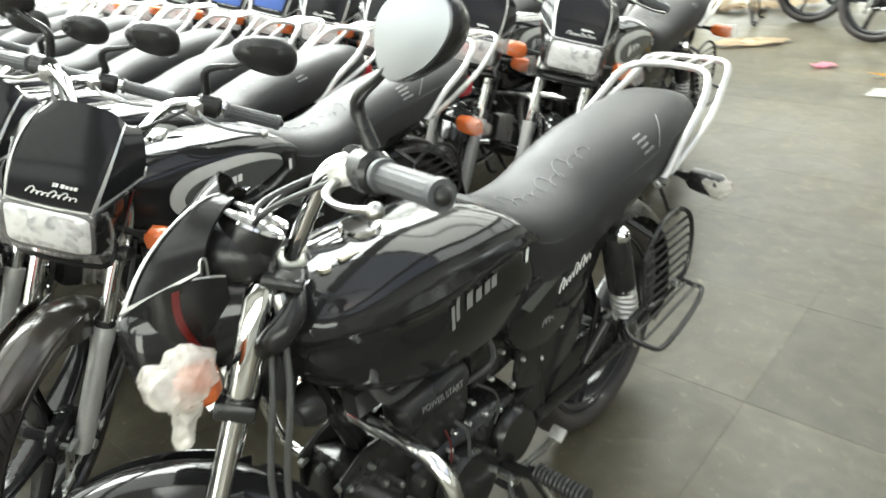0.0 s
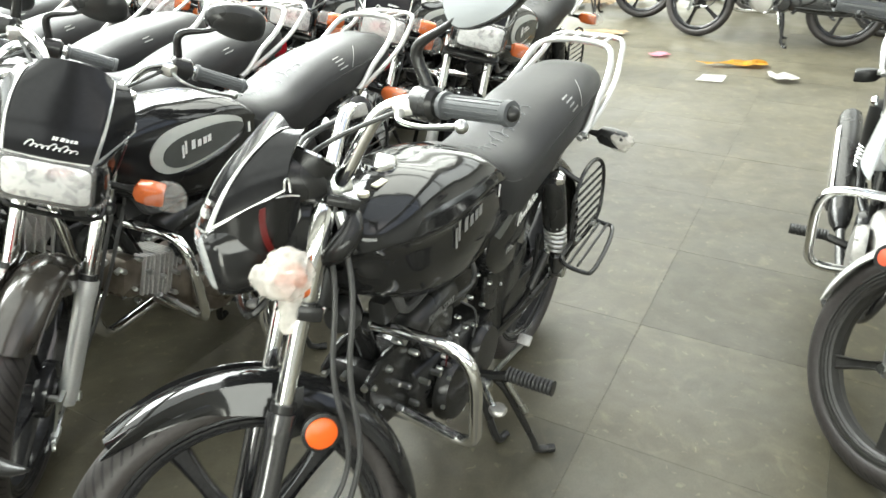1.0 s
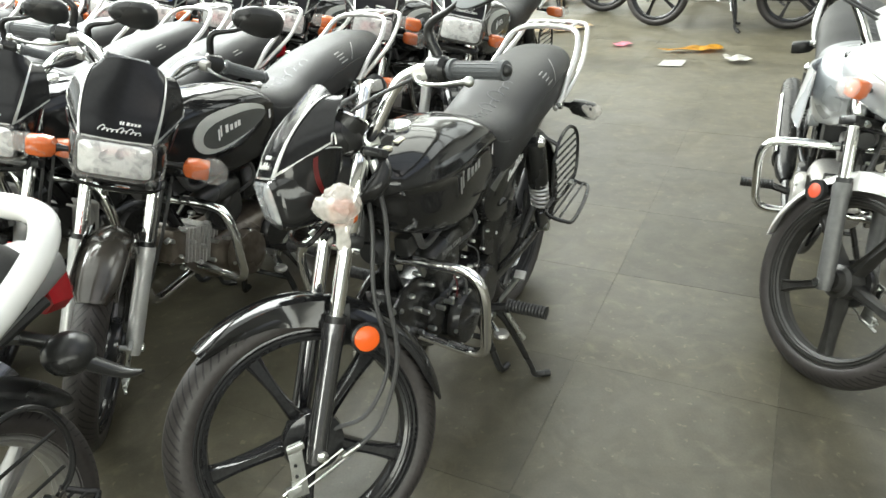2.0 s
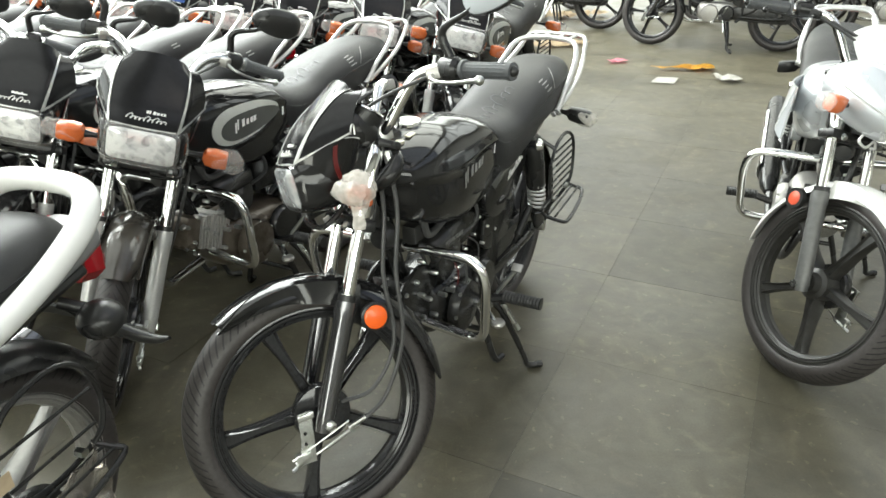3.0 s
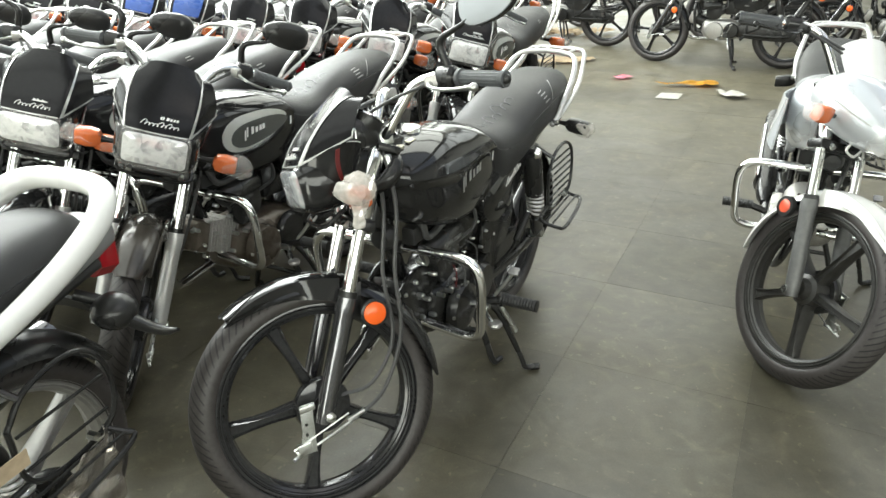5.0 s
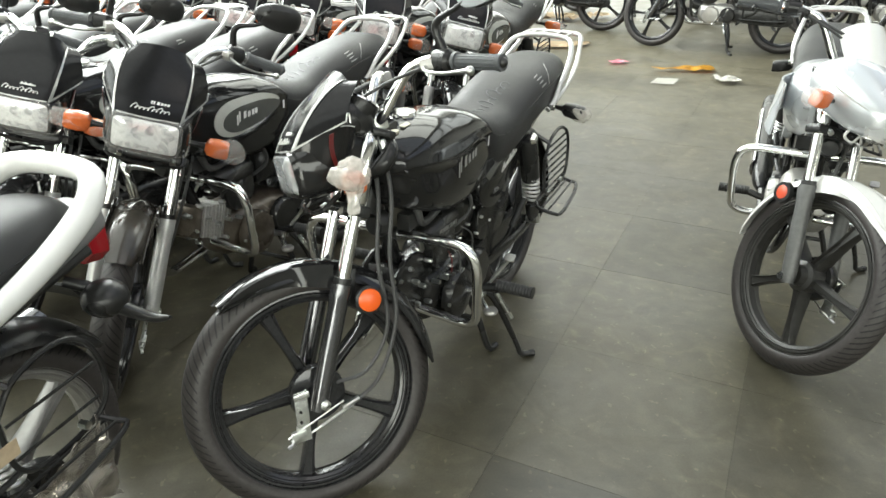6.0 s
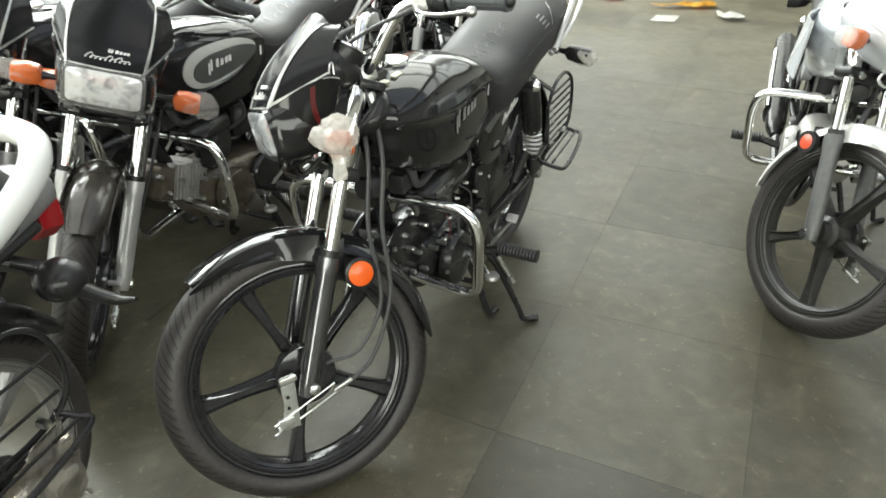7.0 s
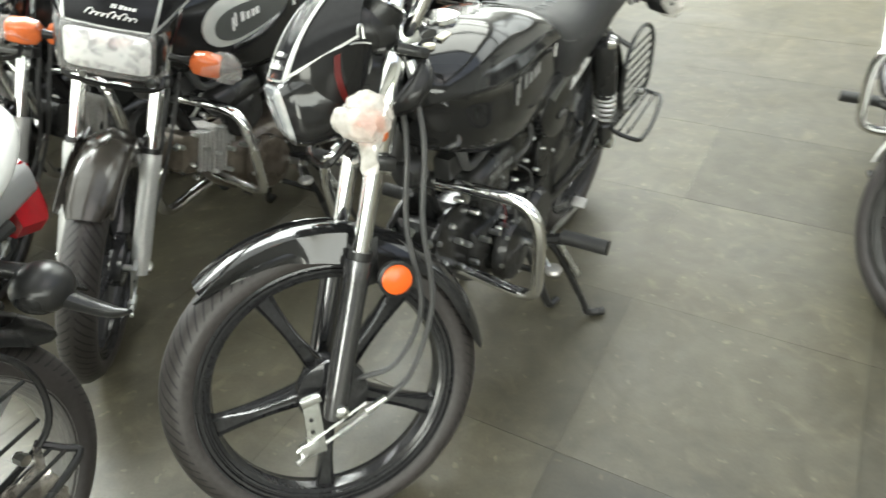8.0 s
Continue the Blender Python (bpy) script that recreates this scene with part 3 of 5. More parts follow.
        grip = part("grip", bm, RUBBER, bike, "dark grey ribbed rubber grip")
        side = d.normalized().cross(Vector((0, 0, 1)))
        up = side.cross(d.normalized())
        bm = bmesh.new()
        for k in range(14):
            a = 2 * math.pi * k / 14
            o = (side * math.cos(a) + up * math.sin(a)) * 0.0165
            rod(g0 + d * 0.10 + o, g0 + d * 0.90 + o, 0.0016, 4, bm)
        part("grip_rib", bm, RUBBER, grip)
        part("bar_end", egg(g1, (0.012, 0.012, 0.012), 10, 6), PLASTIC, bike)
        sw = Vector((0.128, 0.196 * s, 1.012))
        part("switch_pod", loft([[sw + d.normalized() * k + (side * math.cos(a) * w + up * math.sin(a) * w * 1.1) for a in (2 * math.pi * i / 14 for i in range(14))]
                                 for k, w in ((-0.028, 0.017), (-0.022, 0.025), (0.018, 0.027), (0.026, 0.020))]), PLASTIC, bike)
        part("lever_perch", box(sw + Vector((0.024, -0.028 * s, 0.002)), (0.044, 0.046, 0.028), 0.008, Matrix.Rotation(radians(-25 * s), 4, "Z")), ENGINESILVER if not fairing else PLASTIC, bike)
        part("lever_ball", egg(sw + Vector((0.010, 0.138 * s, -0.034)), (0.0105, 0.0105, 0.0105), 12, 8), STEEL if not fairing else PLASTIC, bike)
        part("lever", sweep([sw + Vector((0.035, -0.02 * s, 0)), sw + Vector((0.058, 0.02 * s, -0.012)), sw + Vector((0.045, 0.075 * s, -0.026)), sw + Vector((0.012, 0.135 * s, -0.034))],
                            [0.007, 0.006, 0.0055, 0.0075], 8, 5, flat=0.7), STEEL if not fairing else PLASTIC, bike, "polished lever")
        part("clutch_cable" if s > 0 else "throttle_cable", sweep([sw + Vector((0.03, -0.03 * s, 0.0)), (0.26, 0.10 * s, 0.99), (0.31, 0.03 * s, 0.955), (0.318, 0.05 * s, 0.89), (0.29, 0.045 * s, 0.84), (0.300, 0.02 * s, 0.77)],
                                                              0.0042, 8, 6), CABLE, bike)
        if (left_mirror if s > 0 else right_mirror):
            mirror(bike, sw + Vector((-0.012, -0.012 * s, 0.025)), (0.050 if flip_mirror else 0.075, (0.312 if flip_mirror else 0.305) * s, 1.150) if not fairing else (0.06, 0.31 * s, 1.10), 0.078 if flip_mirror else 0.076, 0.046, (0.89, 0.45, 0.20) if flip_mirror and s > 0 else (-1, -0.1 * s, 0.2))
    for y in (-0.04, 0.04):
        part("bar_clamp", box((0.262, y, 0.908), (0.042, 0.026, 0.034), 0.006), STEEL if not fairing else PLASTIC, bike)

    # ignition switch, bolts and the rubber boot of the loom, under the bars
    if fine and not fairing:
        part("ignition_switch", lathe([(0.0, 0.018), (0.012, 0.018), (0.015, 0.014), (0.017, 0.0), (0.017, -0.03), (0.0, -0.03)], (0.255, 0.030, 0.850), 18, "Z"), CHROME, bike, "chrome ignition switch")
        for x, y, z in ((0.300, 0.082, 0.895), (0.262, 0.068, 0.868), (0.285, 0.100, 0.862)):
            part("yoke_bolt", lathe([(0, 0.010), (0.008, 0.010), (0.010, 0.004), (0.010, -0.012), (0, -0.012)], (x, y, z), 8, "Z"), STEEL, bike)
        part("loom_boot", sweep([(0.330, 0.095, 0.800), (0.305, 0.118, 0.815), (0.275, 0.112, 0.840), (0.262, 0.085, 0.865)], [0.016, 0.021, 0.019, 0.013], 12, 5), PLASTIC, bike, "black rubber boot over the wiring")

    # instruments
    if not fairing:
        for y in (-0.058, 0.058):
            bm = lathe([(0, 0.0), (0.035, 0.0), (0.046, 0.02), (0.048, 0.05), (0.048, 0.056), (0.043, 0.057)], (0, 0, 0), 28, "Z")
            bmesh.ops.transform(bm, matrix=pose(0.335, y, 0.925, 0, -38, 0), verts=bm.verts)
            gauge = part("gauge", bm, PLASTIC, bike)
            bm = lathe([(0.0425, 0.0575), (0.0, 0.0575)], (0, 0, 0), 28, "Z")
            bmesh.ops.transform(bm, matrix=pose(0.335, y, 0.925, 0, -38, 0), verts=bm.verts)
            part("dial", bm, DIAL, gauge)
            bm = lathe([(0.0425, 0.057), (0.0475, 0.060), (0.049, 0.056)], (0, 0, 0), 28, "Z")
            bmesh.ops.transform(bm, matrix=pose(0.335, y, 0.925, 0, -38, 0), verts=bm.verts)
            part("gauge_ring", bm, CHROME, gauge)
        part("gauge_housing", loft([hoop(x, w, a, b, 20, 3.2) for x, w, a, b in ((0.284, 0.078, 0.902, 0.945), (0.296, 0.098, 0.888, 0.962), (0.318, 0.106, 0.882, 0.982), (0.355, 0.108, 0.882, 0.998), (0.392, 0.098, 0.886, 1.000))]), PLASTIC, bike, "black plastic gauge housing")

    # headlamp and its cowl
    if not fairing:
        rings = catmull([(0.325, 0.098, 0.80, 0.905), (0.37, 0.108, 0.783, 0.925), (0.44, 0.117, 0.775, 0.925), (0.485, 0.113, 0.778, 0.908), (0.508, 0.100, 0.785, 0.897)], 3)
        part("headlamp_cowl", loft([hoop(*r, 28, 4.0) for r in rings]), BLACK, bike, "glossy black headlamp cowl")
        rings = [(0.488, 0.0945, 0.790, 0.893), (0.503, 0.094, 0.792, 0.892), (0.514, 0.080, 0.799, 0.885), (0.519, 0.045, 0.818, 0.866)]
        part("headlamp", loft([hoop(*r, 36, 8.0) for r in rings]), LENS if film else BARELENS, bike, "rectangular clear headlamp")
        if film:
            bm = loft([hoop(*r, 44, 7.0) for r in ((0.475, 0.116, 0.774, 0.905), (0.500, 0.099, 0.785, 0.899), (0.519, 0.097, 0.788, 0.896), (0.530, 0.086, 0.797, 0.887), (0.535, 0.045, 0.816, 0.868))])
            part("headlamp_film", crumple(bm, 0.006, 45, steer), WRAP, bike, "crumpled clear film over the headlamp")
        part("headlamp_rim", loft([hoop(x, w, a, b, 36, 8.0) for x, w, a, b in ((0.494, 0.0965, 0.788, 0.895), (0.502, 0.0965, 0.788, 0.895))]), WHITE if not film else LENS, bike, "white headlamp rim")
        part("headlamp_bracket", sweep([(0.42, -0.10, 0.775), (0.47, -0.09, 0.745), (0.475, 0.09, 0.745), (0.42, 0.10, 0.775)], 0.006, 6, 4), PLASTIC, bike)

        def visor(u, v):
            """The screen: a broad face (|s| < 0.6), a crease, and a flank that runs back to a low corner."""
            s = 2 * v - 1
            q = abs(s)
            c, f = min(q, 0.6) / 0.6, max(0.0, q - 0.6) / 0.4
            low = (1 - u) ** 0.62
            x = 0.505 - 0.172 * u + 0.020 * math.sin(math.pi * u) - 0.006 * c * c - (0.120 * low + 0.012) * f
            y = (0.083 + 0.009 * math.sin(math.pi * u * 0.9) - 0.004 * u ** 6) * c + (0.055 * low + 0.004) * f ** 0.85
            z = 0.893 + 0.158 * u - 0.014 * u ** 3 * c * c - 0.014 * u ** 10 * c ** 6 + 0.038 * low * f * (1 - u) - 0.012 * u ** 4 * f
            return (x, math.copysign(y, s), z)
        part("visor", sheet(visor, 14, 30, 0.004), SMOKED, bike, "smoked black visor")
        for q in (1, -1):
            part("visor_trim", sheet(lambda u, v: Vector(visor(u, 0.5 + q * (0.299 + 0.017 * v))) + Vector((0.002, 0.003 * q, 0.002)), 14, 2, 0.0015), RAIL, bike, "bright trim along the visor's crease")
            part("visor_trim", sheet(lambda u, v: Vector(visor(0.002 + 0.040 * v, 0.5 + q * (0.30 + 0.198 * u))) + Vector((0.002, 0.003 * q, 0.002)), 12, 1, 0.002), RAIL, bike)
            part("trim_clip", sweep([(0.372, 0.140 * q, 0.930), (0.366, 0.143 * q, 0.948), (0.360, 0.141 * q, 0.948), (0.362, 0.139 * q, 0.928)], 0.0018, 6, 4), STEEL, bike)

            def cheek(u, v):
                """The cowl's side below the screen: v from the lower edge up, u from the lamp back."""
                top = np.array((0.502, 0.086, 0.889)) * (1 - u) ** 2 + 2 * u * (1 - u) * np.array((0.405, 0.166, 0.943)) + u * u * np.array((0.347, 0.112, 0.915))
                low = np.array((0.500, 0.078, 0.793)) * (1 - u) ** 2 + 2 * u * (1 - u) * np.array((0.410, 0.108, 0.770)) + u * u * np.array((0.362, 0.078, 0.812))
                p = low + (top - low) * v
                return (p[0], q * (p[1] + 0.006 * math.sin(math.pi * v) * math.sin(math.pi * min(1, u + 0.15))), p[2])
            part("cowl_side", sheet(cheek, 18, 10, 0.004), BLACK, bike, "glossy black side of the cowl")
            part("cowl_edge", sweep([Vector(cheek(0.70 + 0.30 * k / 6, 1.0)) + Vector((0, 0.001 * q, 0.001)) for k in range(7)], 0.0020, 6, 2), RAIL, bike)
            part("cowl_stripe", sheet(lambda u, v: Vector(cheek(0.66 - 0.12 * math.sin(2.4 * u) - 0.07 * v, 0.20 + 0.74 * u)) + Vector((0.001, 0.0035 * q, 0)), 12, 2, 0.001), REDDECAL, bike, "dark red stripe")
        part("visor_trim", sheet(lambda u, v: Vector(visor(0.003 + 0.020 * v, 0.205 + 0.59 * u)) + Vector((0.004, 0, 0.002)), 12, 1, 0.0015), RAIL, bike)

        def on_visor(x, z, w):
            u, v = 0.12 + z / 0.26, 0.5 + x / 0.32
            return Vector(visor(u, v)) + Vector((0.0030 + w, 0, 0.0028 + w))
        part("wordmark", stroke((0.011,) * 9, 0.019, 0.0012, lambda x, z, w: on_visor(x - 0.052, z - 0.002, w), 0.0010, 0.0022), SIGNWHITE, bike, "white word in plain strokes")
        if fine:
            for k, (w0, ww) in enumerate(((0.0, 0.0045), (0.0065, 0.0045), (0.017, 0.008), (0.028, 0.0065), (0.0375, 0.0055), (0.046, 0.0065))):
                part("logo_bar", block(ww, 0.0105 if k < 3 else 0.0085, lambda x, z, w: on_visor(x + w0 + 0.002, z + 0.027, w)), SIGNWHITE, bike)
        else:
            part("wordmark", bars(0.046, 0.006, lambda x, z, w: on_visor(x + 0.002, z + 0.027, w)), SIGNWHITE, bike)
        for s in (1, -1):
            indicator(bike, (0.40, 0.11 * s, 0.800), (0.405, (0.205 if bulb_wrap and s > 0 else 0.225) * s, 0.800), AMBER, (None if bulb_wrap and s > 0 else (WRAP if film else None)))
        if covered:
            part("visor_cover", sheet(lambda u, v: Vector(visor(0.15 + 0.85 * u, 0.25 + 0.5 * v)) + Vector((0.006, 0, 0.006)), 6, 6, 0.003), covered, bike, "blue protective film on the visor")
        if bulb_wrap:
            bm = egg((0.416, 0.202, 0.822), (0.048, 0.058, 0.032), 24, 16)
            bmesh.ops.transform(bm, matrix=Matrix.Translation((0.412, 0.205, 0.822)) @ Matrix.Rotation(radians(-14), 4, "X") @ Matrix.Translation((-0.412, -0.205, -0.822)), verts=bm.verts)
            sweep([(0.414, 0.222, 0.802), (0.420, 0.222, 0.778), (0.424, 0.219, 0.758), (0.426, 0.214, 0.742)], [0.020, 0.014, 0.013, 0.016], 14, 3, bm)
            bmesh.ops.subdivide_edges(bm, edges=list(bm.edges), cuts=1, use_grid_fill=True)
            part("indicator_bag", crumple(crumple(bm, 0.013, 28, 3), 0.005, 80, 4), FILM, bike, "milky bubble-wrap bag over the indicator")

    # --- fixed to the frame ---
    TURNED[0] = Matrix()
    if fairing:
        TURNED[0] = st
        rings = catmull([(0.270, 0.118, 0.820, 0.905), (0.300, 0.142, 0.790, 0.940), (0.360, 0.158, 0.768, 0.962), (0.430, 0.154, 0.756, 0.955), (0.500, 0.130, 0.758, 0.925), (0.555, 0.096, 0.772, 0.888), (0.585, 0.060, 0.790, 0.862)], 4)
        part("fairing", loft([hoop(*r, 40, 2.5) for r in rings]), paint, bike, "silver bikini fairing", 50)
        for s in (1, -1):
            part("fairing_crease", sweep([(0.300, 0.146 * s, 0.880), (0.360, 0.160 * s, 0.874), (0.430, 0.155 * s, 0.862), (0.500, 0.131 * s, 0.848), (0.548, 0.098 * s, 0.838)], 0.0022, 6, 4), BADGERIM, bike)
        part("windscreen", sheet(lambda u, v: (0.455 - 0.165 * u - 0.055 * (2 * v - 1) ** 2, (0.112 - 0.036 * u ** 2) * (2 * v - 1), 0.928 + 0.128 * u - 0.035 * u * (2 * v - 1) ** 4 - 0.020 * (2 * v - 1) ** 2), 12, 18, 0.005), WHITE, bike, "silver-white windscreen")
        part("headlamp", loft([[(x - 0.045 * abs(y / 0.1) ** 2, y, z) for y, z in ((-w, z0 + 0.015), (-w * 0.8, z1), (0, z1 + 0.008), (w * 0.8, z1), (w, z0 + 0.015), (w * 0.5, z0), (-w * 0.5, z0))]
                               for x, w, z0, z1 in ((0.53, 0.090, 0.765, 0.850), (0.566, 0.088, 0.768, 0.847), (0.578, 0.076, 0.778, 0.838))]), LENS, bike, "clear headlamp under film", 30)
        part("headlamp_film", crumple(loft([hoop(x, w, a, b, 30, 4.0) for x, w, a, b in ((0.545, 0.094, 0.758, 0.856), (0.582, 0.088, 0.766, 0.848), (0.590, 0.06, 0.78, 0.836))]), 0.006, 45, 1), WRAP, bike)
        part("lamp_bracket", box((0.47, 0, 0.765), (0.12, 0.05, 0.02), 0.005), PLASTIC, bike)
        part("wire_loop", sweep([(0.46, -0.05, 0.775), (0.475, -0.075, 0.745), (0.47, -0.03, 0.73), (0.465, -0.005, 0.755), (0.45, 0.03, 0.73)], 0.004, 6, 6), SIGNWHITE, bike, "loose white wires")
        TURNED[0] = Matrix()
        for s in (1, -1):
            part("tank_shroud", sheet(lambda u, v: (0.36 - 0.30 * u - 0.03 * v, s * (0.115 + 0.075 * math.sin(math.pi * min(1, u * 0.8 + 0.25)) * (1 - 0.35 * v)), 0.69 + 0.05 * u + v * (0.165 - 0.06 * u)), 10, 8, 0.006), paint, bike, "silver tank shroud")
        TURNED[0] = st
        for s in (1, -1):
            indicator(bike, (0.43, 0.13 * s, 0.825), (0.455, 0.235 * s, 0.820), AMBER)
            part("indicator_cap", egg((0.460, 0.254 * s, 0.821), (0.031, 0.026, 0.029), 18, 12), CLEAR, bike, "clear outer lens of the indicator")
        TURNED[0] = Matrix()

    rows = [(0.335, 0.060, 0.755, 0.845, 0.812), (0.305, 0.106, 0.715, 0.872, 0.822), (0.22, 0.136, 0.668, 0.892, 0.810), (0.12, 0.143, 0.632, 0.898, 0.797), (0.03, 0.143, 0.612, 0.886, 0.795),
            (-0.07, 0.139, 0.606, 0.872, 0.796), (-0.15, 0.133, 0.622, 0.846, 0.788), (-0.215, 0.120, 0.645, 0.800, 0.766), (-0.26, 0.092, 0.658, 0.770, 0.745)]
    tank_rows = catmull(rows, 4)
    step = 0.0 if panel or fairing else 0.009

    def half(hw, z0, z1, zc):
        """One side of the tank's section, from the top down: a domed top, a creased edge, a flat flank."""
        run = [(hw * math.sin(a) ** 0.86, zc + (z1 - zc) * max(0.0, math.cos(a)) ** 0.80) for a in (math.pi / 2 * k / 9 for k in range(10))]
        return run[:-1] + [(hw + step * 0.10, zc + 0.005), (hw + step * 0.30, zc), (hw + step * 0.05, zc - 0.005), (hw - step * 0.85, zc - 0.010), (hw - step, zc - 0.035), (hw - step * 0.6, zc * 0.55 + z0 * 0.45), (hw - 0.010, z0 + 0.035), (hw - 0.030, z0 + 0.008), (hw * 0.5, z0), (0.0, z0)]
    rings = []
    for r in tank_rows:
        h = half(*r[1:])
        rings.append([(r[0], y, z) for y, z in h] + [(r[0], -y, z) for y, z in h[-2:0:-1]])
    part("fuel_tank", loft(rings), paint, bike, "glossy black fuel tank with creased edges" if paint is BLACK else "glossy fuel tank with creased edges", 75)
    part("tank_cap", lathe([(0, 0.905), (0.034, 0.905), (0.036, 0.898), (0.036, 0.88)], (0.13, 0, 0.002), 24, "Z"), CHROME if not fairing else PLASTIC, bike, "chrome filler cap")
    if not fairing:
        part("tank_emblem", lathe([(0, 0.0), (0.011, 0.0), (0.012, -0.006)], (0.243, 0.040, 0.8905), 18, "Z"), GOLD, bike, "small gilt emblem")
        part("tank_plate", box((0.200, 0.046, 0.8935), (0.036, 0.014, 0.004), 0.001, Matrix.Rotation(radians(-14), 4, "X")), GOLD, bike)
    else:
        part("tank_trim", box((0.205, 0.0, 0.896), (0.06, 0.02, 0.006), 0.002), PLASTIC, bike)

    def tank_y(x, z):
        for a, b in zip(tank_rows, tank_rows[1:]):
            if b[0] <= x <= a[0]:
                r = a + (b - a) * ((a[0] - x) / max(1e-6, a[0] - b[0]))
                h = half(*r[1:])
                for (ya, za), (yb, zb) in zip(h, h[1:]):
                    if zb <= z <= za:
                        return ya + (yb - ya) * (za - z) / max(1e-6, za - zb)
                return h[0][0] if z > h[0][1] else h[-2][0]
        return 0.1

    for s in (1, -1):
        if panel:
            def pan(u, v, grow, out, ahead=0.0):
                a = 2 * math.pi * u
                x = 0.016 + ahead + (0.146 + grow) * v * math.copysign(abs(math.cos(a)) ** 0.8, math.cos(a))
                z = 0.770 + ahead * 0.5 + (0.037 + grow) * v * math.sin(a) * (1 + 0.35 * math.cos(a)) - 0.03 * (x - 0.05)
                return (x, s * (tank_y(x, z) + out), z)
            part("panel_rim", sheet(lambda u, v: pan(u, 0.4 + 0.6 * v, 0.017, 0.003, 0.017), 36, 3, 0.004), BADGERIM, bike, "silver-grey rim of the tank panel")
            part("tank_panel", sheet(lambda u, v: pan(u, 0.02 + 0.98 * v, 0.0, 0.007), 36, 4, 0.003), BADGE, bike, "dark grey panel on the tank")
        lift, size = (0.0105, 0.95) if panel else (0.0025, 1.2)

        def on_tank(x, z, w):
            xx = (0.108 if panel else 0.080) - x * size if s > 0 else (0.02 if panel else -0.06) + x * size
            zz = (0.762 if panel else 0.733) + z * size + (0.05 if panel else 0.10) * x
            return Vector((xx, s * (tank_y(xx, zz) + lift + w), zz))
        for w0, h0 in ((0.0, 0.0), (0.0115, 0.008)):
            part("logo_bar", block(0.0065, 0.034, lambda x, z, w: on_tank(x + w0, z + h0 - 0.008, w)), SIGNWHITE if panel else SIGNGREY, bike)
        if fine:
            for k, w0 in enumerate((0.0, 0.022, 0.043, 0.060)):
                part("logo_bar", block(0.0125, 0.024 if k == 0 else 0.018, lambda x, z, w: on_tank(x + 0.036 + w0, z + 0.004, w)), SIGNWHITE if panel else SIGNGREY, bike)
        else:
            part("wordmark", stroke((0.014, 0.013, 0.010, 0.013), 0.020, 0.005, lambda x, z, w: on_tank(x + 0.032, z + 0.004, w)), SIGNWHITE, bike)
        part("tank_sticker", block(0.010, 0.027, lambda x, z, w: Vector((-0.150 - x, s * (tank_y(-0.150 - x, 0.745 + z) + 0.002 + w), 0.745 + z))), SIGNWHITE, bike, "small white sticker")

    # seat
    rows = [(-0.120, 0.070, 0.770, 0.858), (-0.150, 0.106, 0.74, 0.852), (-0.205, 0.134, 0.680, 0.826), (-0.285, 0.140, 0.675, 0.806), (-0.38, 0.140, 0.69, 0.808), (-0.47, 0.140, 0.705, 0.835),
            (-0.58, 0.138, 0.72, 0.862), (-0.72, 0.128, 0.735, 0.875), (-0.83, 0.112, 0.75, 0.878), (-0.895, 0.085, 0.765, 0.862), (-0.915, 0.05, 0.785, 0.835)]

    if tail != "cast":
        rows = rows[:6] + [(-0.59, 0.143, 0.72, 0.862), (-0.74, 0.138, 0.735, 0.877), (-0.87, 0.124, 0.75, 0.882), (-0.955, 0.095, 0.765, 0.866), (-0.985, 0.055, 0.785, 0.838)]

    def saddle(x, hw, z0, z1):
        out = []
        for k in range(32):
            a = 2 * math.pi * k / 32
            c, q = math.cos(a), math.sin(a)
            hh = (z1 - z0) / 2
            y = hw * math.copysign(abs(c) ** 0.62, c) * (1.0 if q < 0 else 1.0 - 0.16 * q)
            out.append((x, y, (z0 + z1) / 2 + hh * math.copysign(abs(q) ** (0.75 if q > 0 else 0.35), q) + (0.03 * (abs(c) ** 1.5) * -1 if q < -0.2 else 0) * (1 if x > -0.5 else 0.4)))
        return out
    seat_rows = catmull(rows, 4)
    part("seat", loft([saddle(*r) for r in seat_rows]), seat_mat, bike, "dark grey vinyl dual seat")
    part("seat_piping", sweep([Vector(saddle(*r)[1]) + Vector((0, 0.001, -0.012)) for r in seat_rows[2:-3:2]], 0.003, 6, 2), PLASTIC, bike)

    def on_seat(x, z, w):
        xx = -0.20 - x
        for a, b in zip(seat_rows, seat_rows[1:]):
            if b[0] <= xx <= a[0]:
                t = (a[0] - xx) / (a[0] - b[0])
                r = a + (b - a) * t
                yy = z
                c = min(0.98, abs(yy) / (r[1] * 0.9))
                return Vector((xx, yy, (r[2] + r[3]) / 2 + (r[3] - r[2]) / 2 * (1 - c ** 3.2) ** 0.5 + 0.0005 + w))
        return Vector((xx, z, 0.85))
    # Lighter rubber paints in the highlights along the embossed script.
    part("seat_lettering", stroke((0.034,) * 9, 0.052, 0.0, lambda x, z, w: on_seat(x, 0.050 - z * 1.1, w), 0.0008, 0.0019), RUBBER, bike, "embossed script on the seat")
    def beside(x, up, w):
        for a, b in zip(seat_rows, seat_rows[1:]):
            if b[0] <= x <= a[0]:
                r = a + (b - a) * ((a[0] - x) / (a[0] - b[0]))
                ring = [Vector(p) for p in saddle(*r)]
                k = 8 * max(0.0, min(0.99, up))
                p = ring[int(k)].lerp(ring[int(k) + 1], k - int(k))
                return p + Vector((0, 0.8, 0.6)) * (0.0012 + w)
        return Vector((x, 0.14, 0.8))
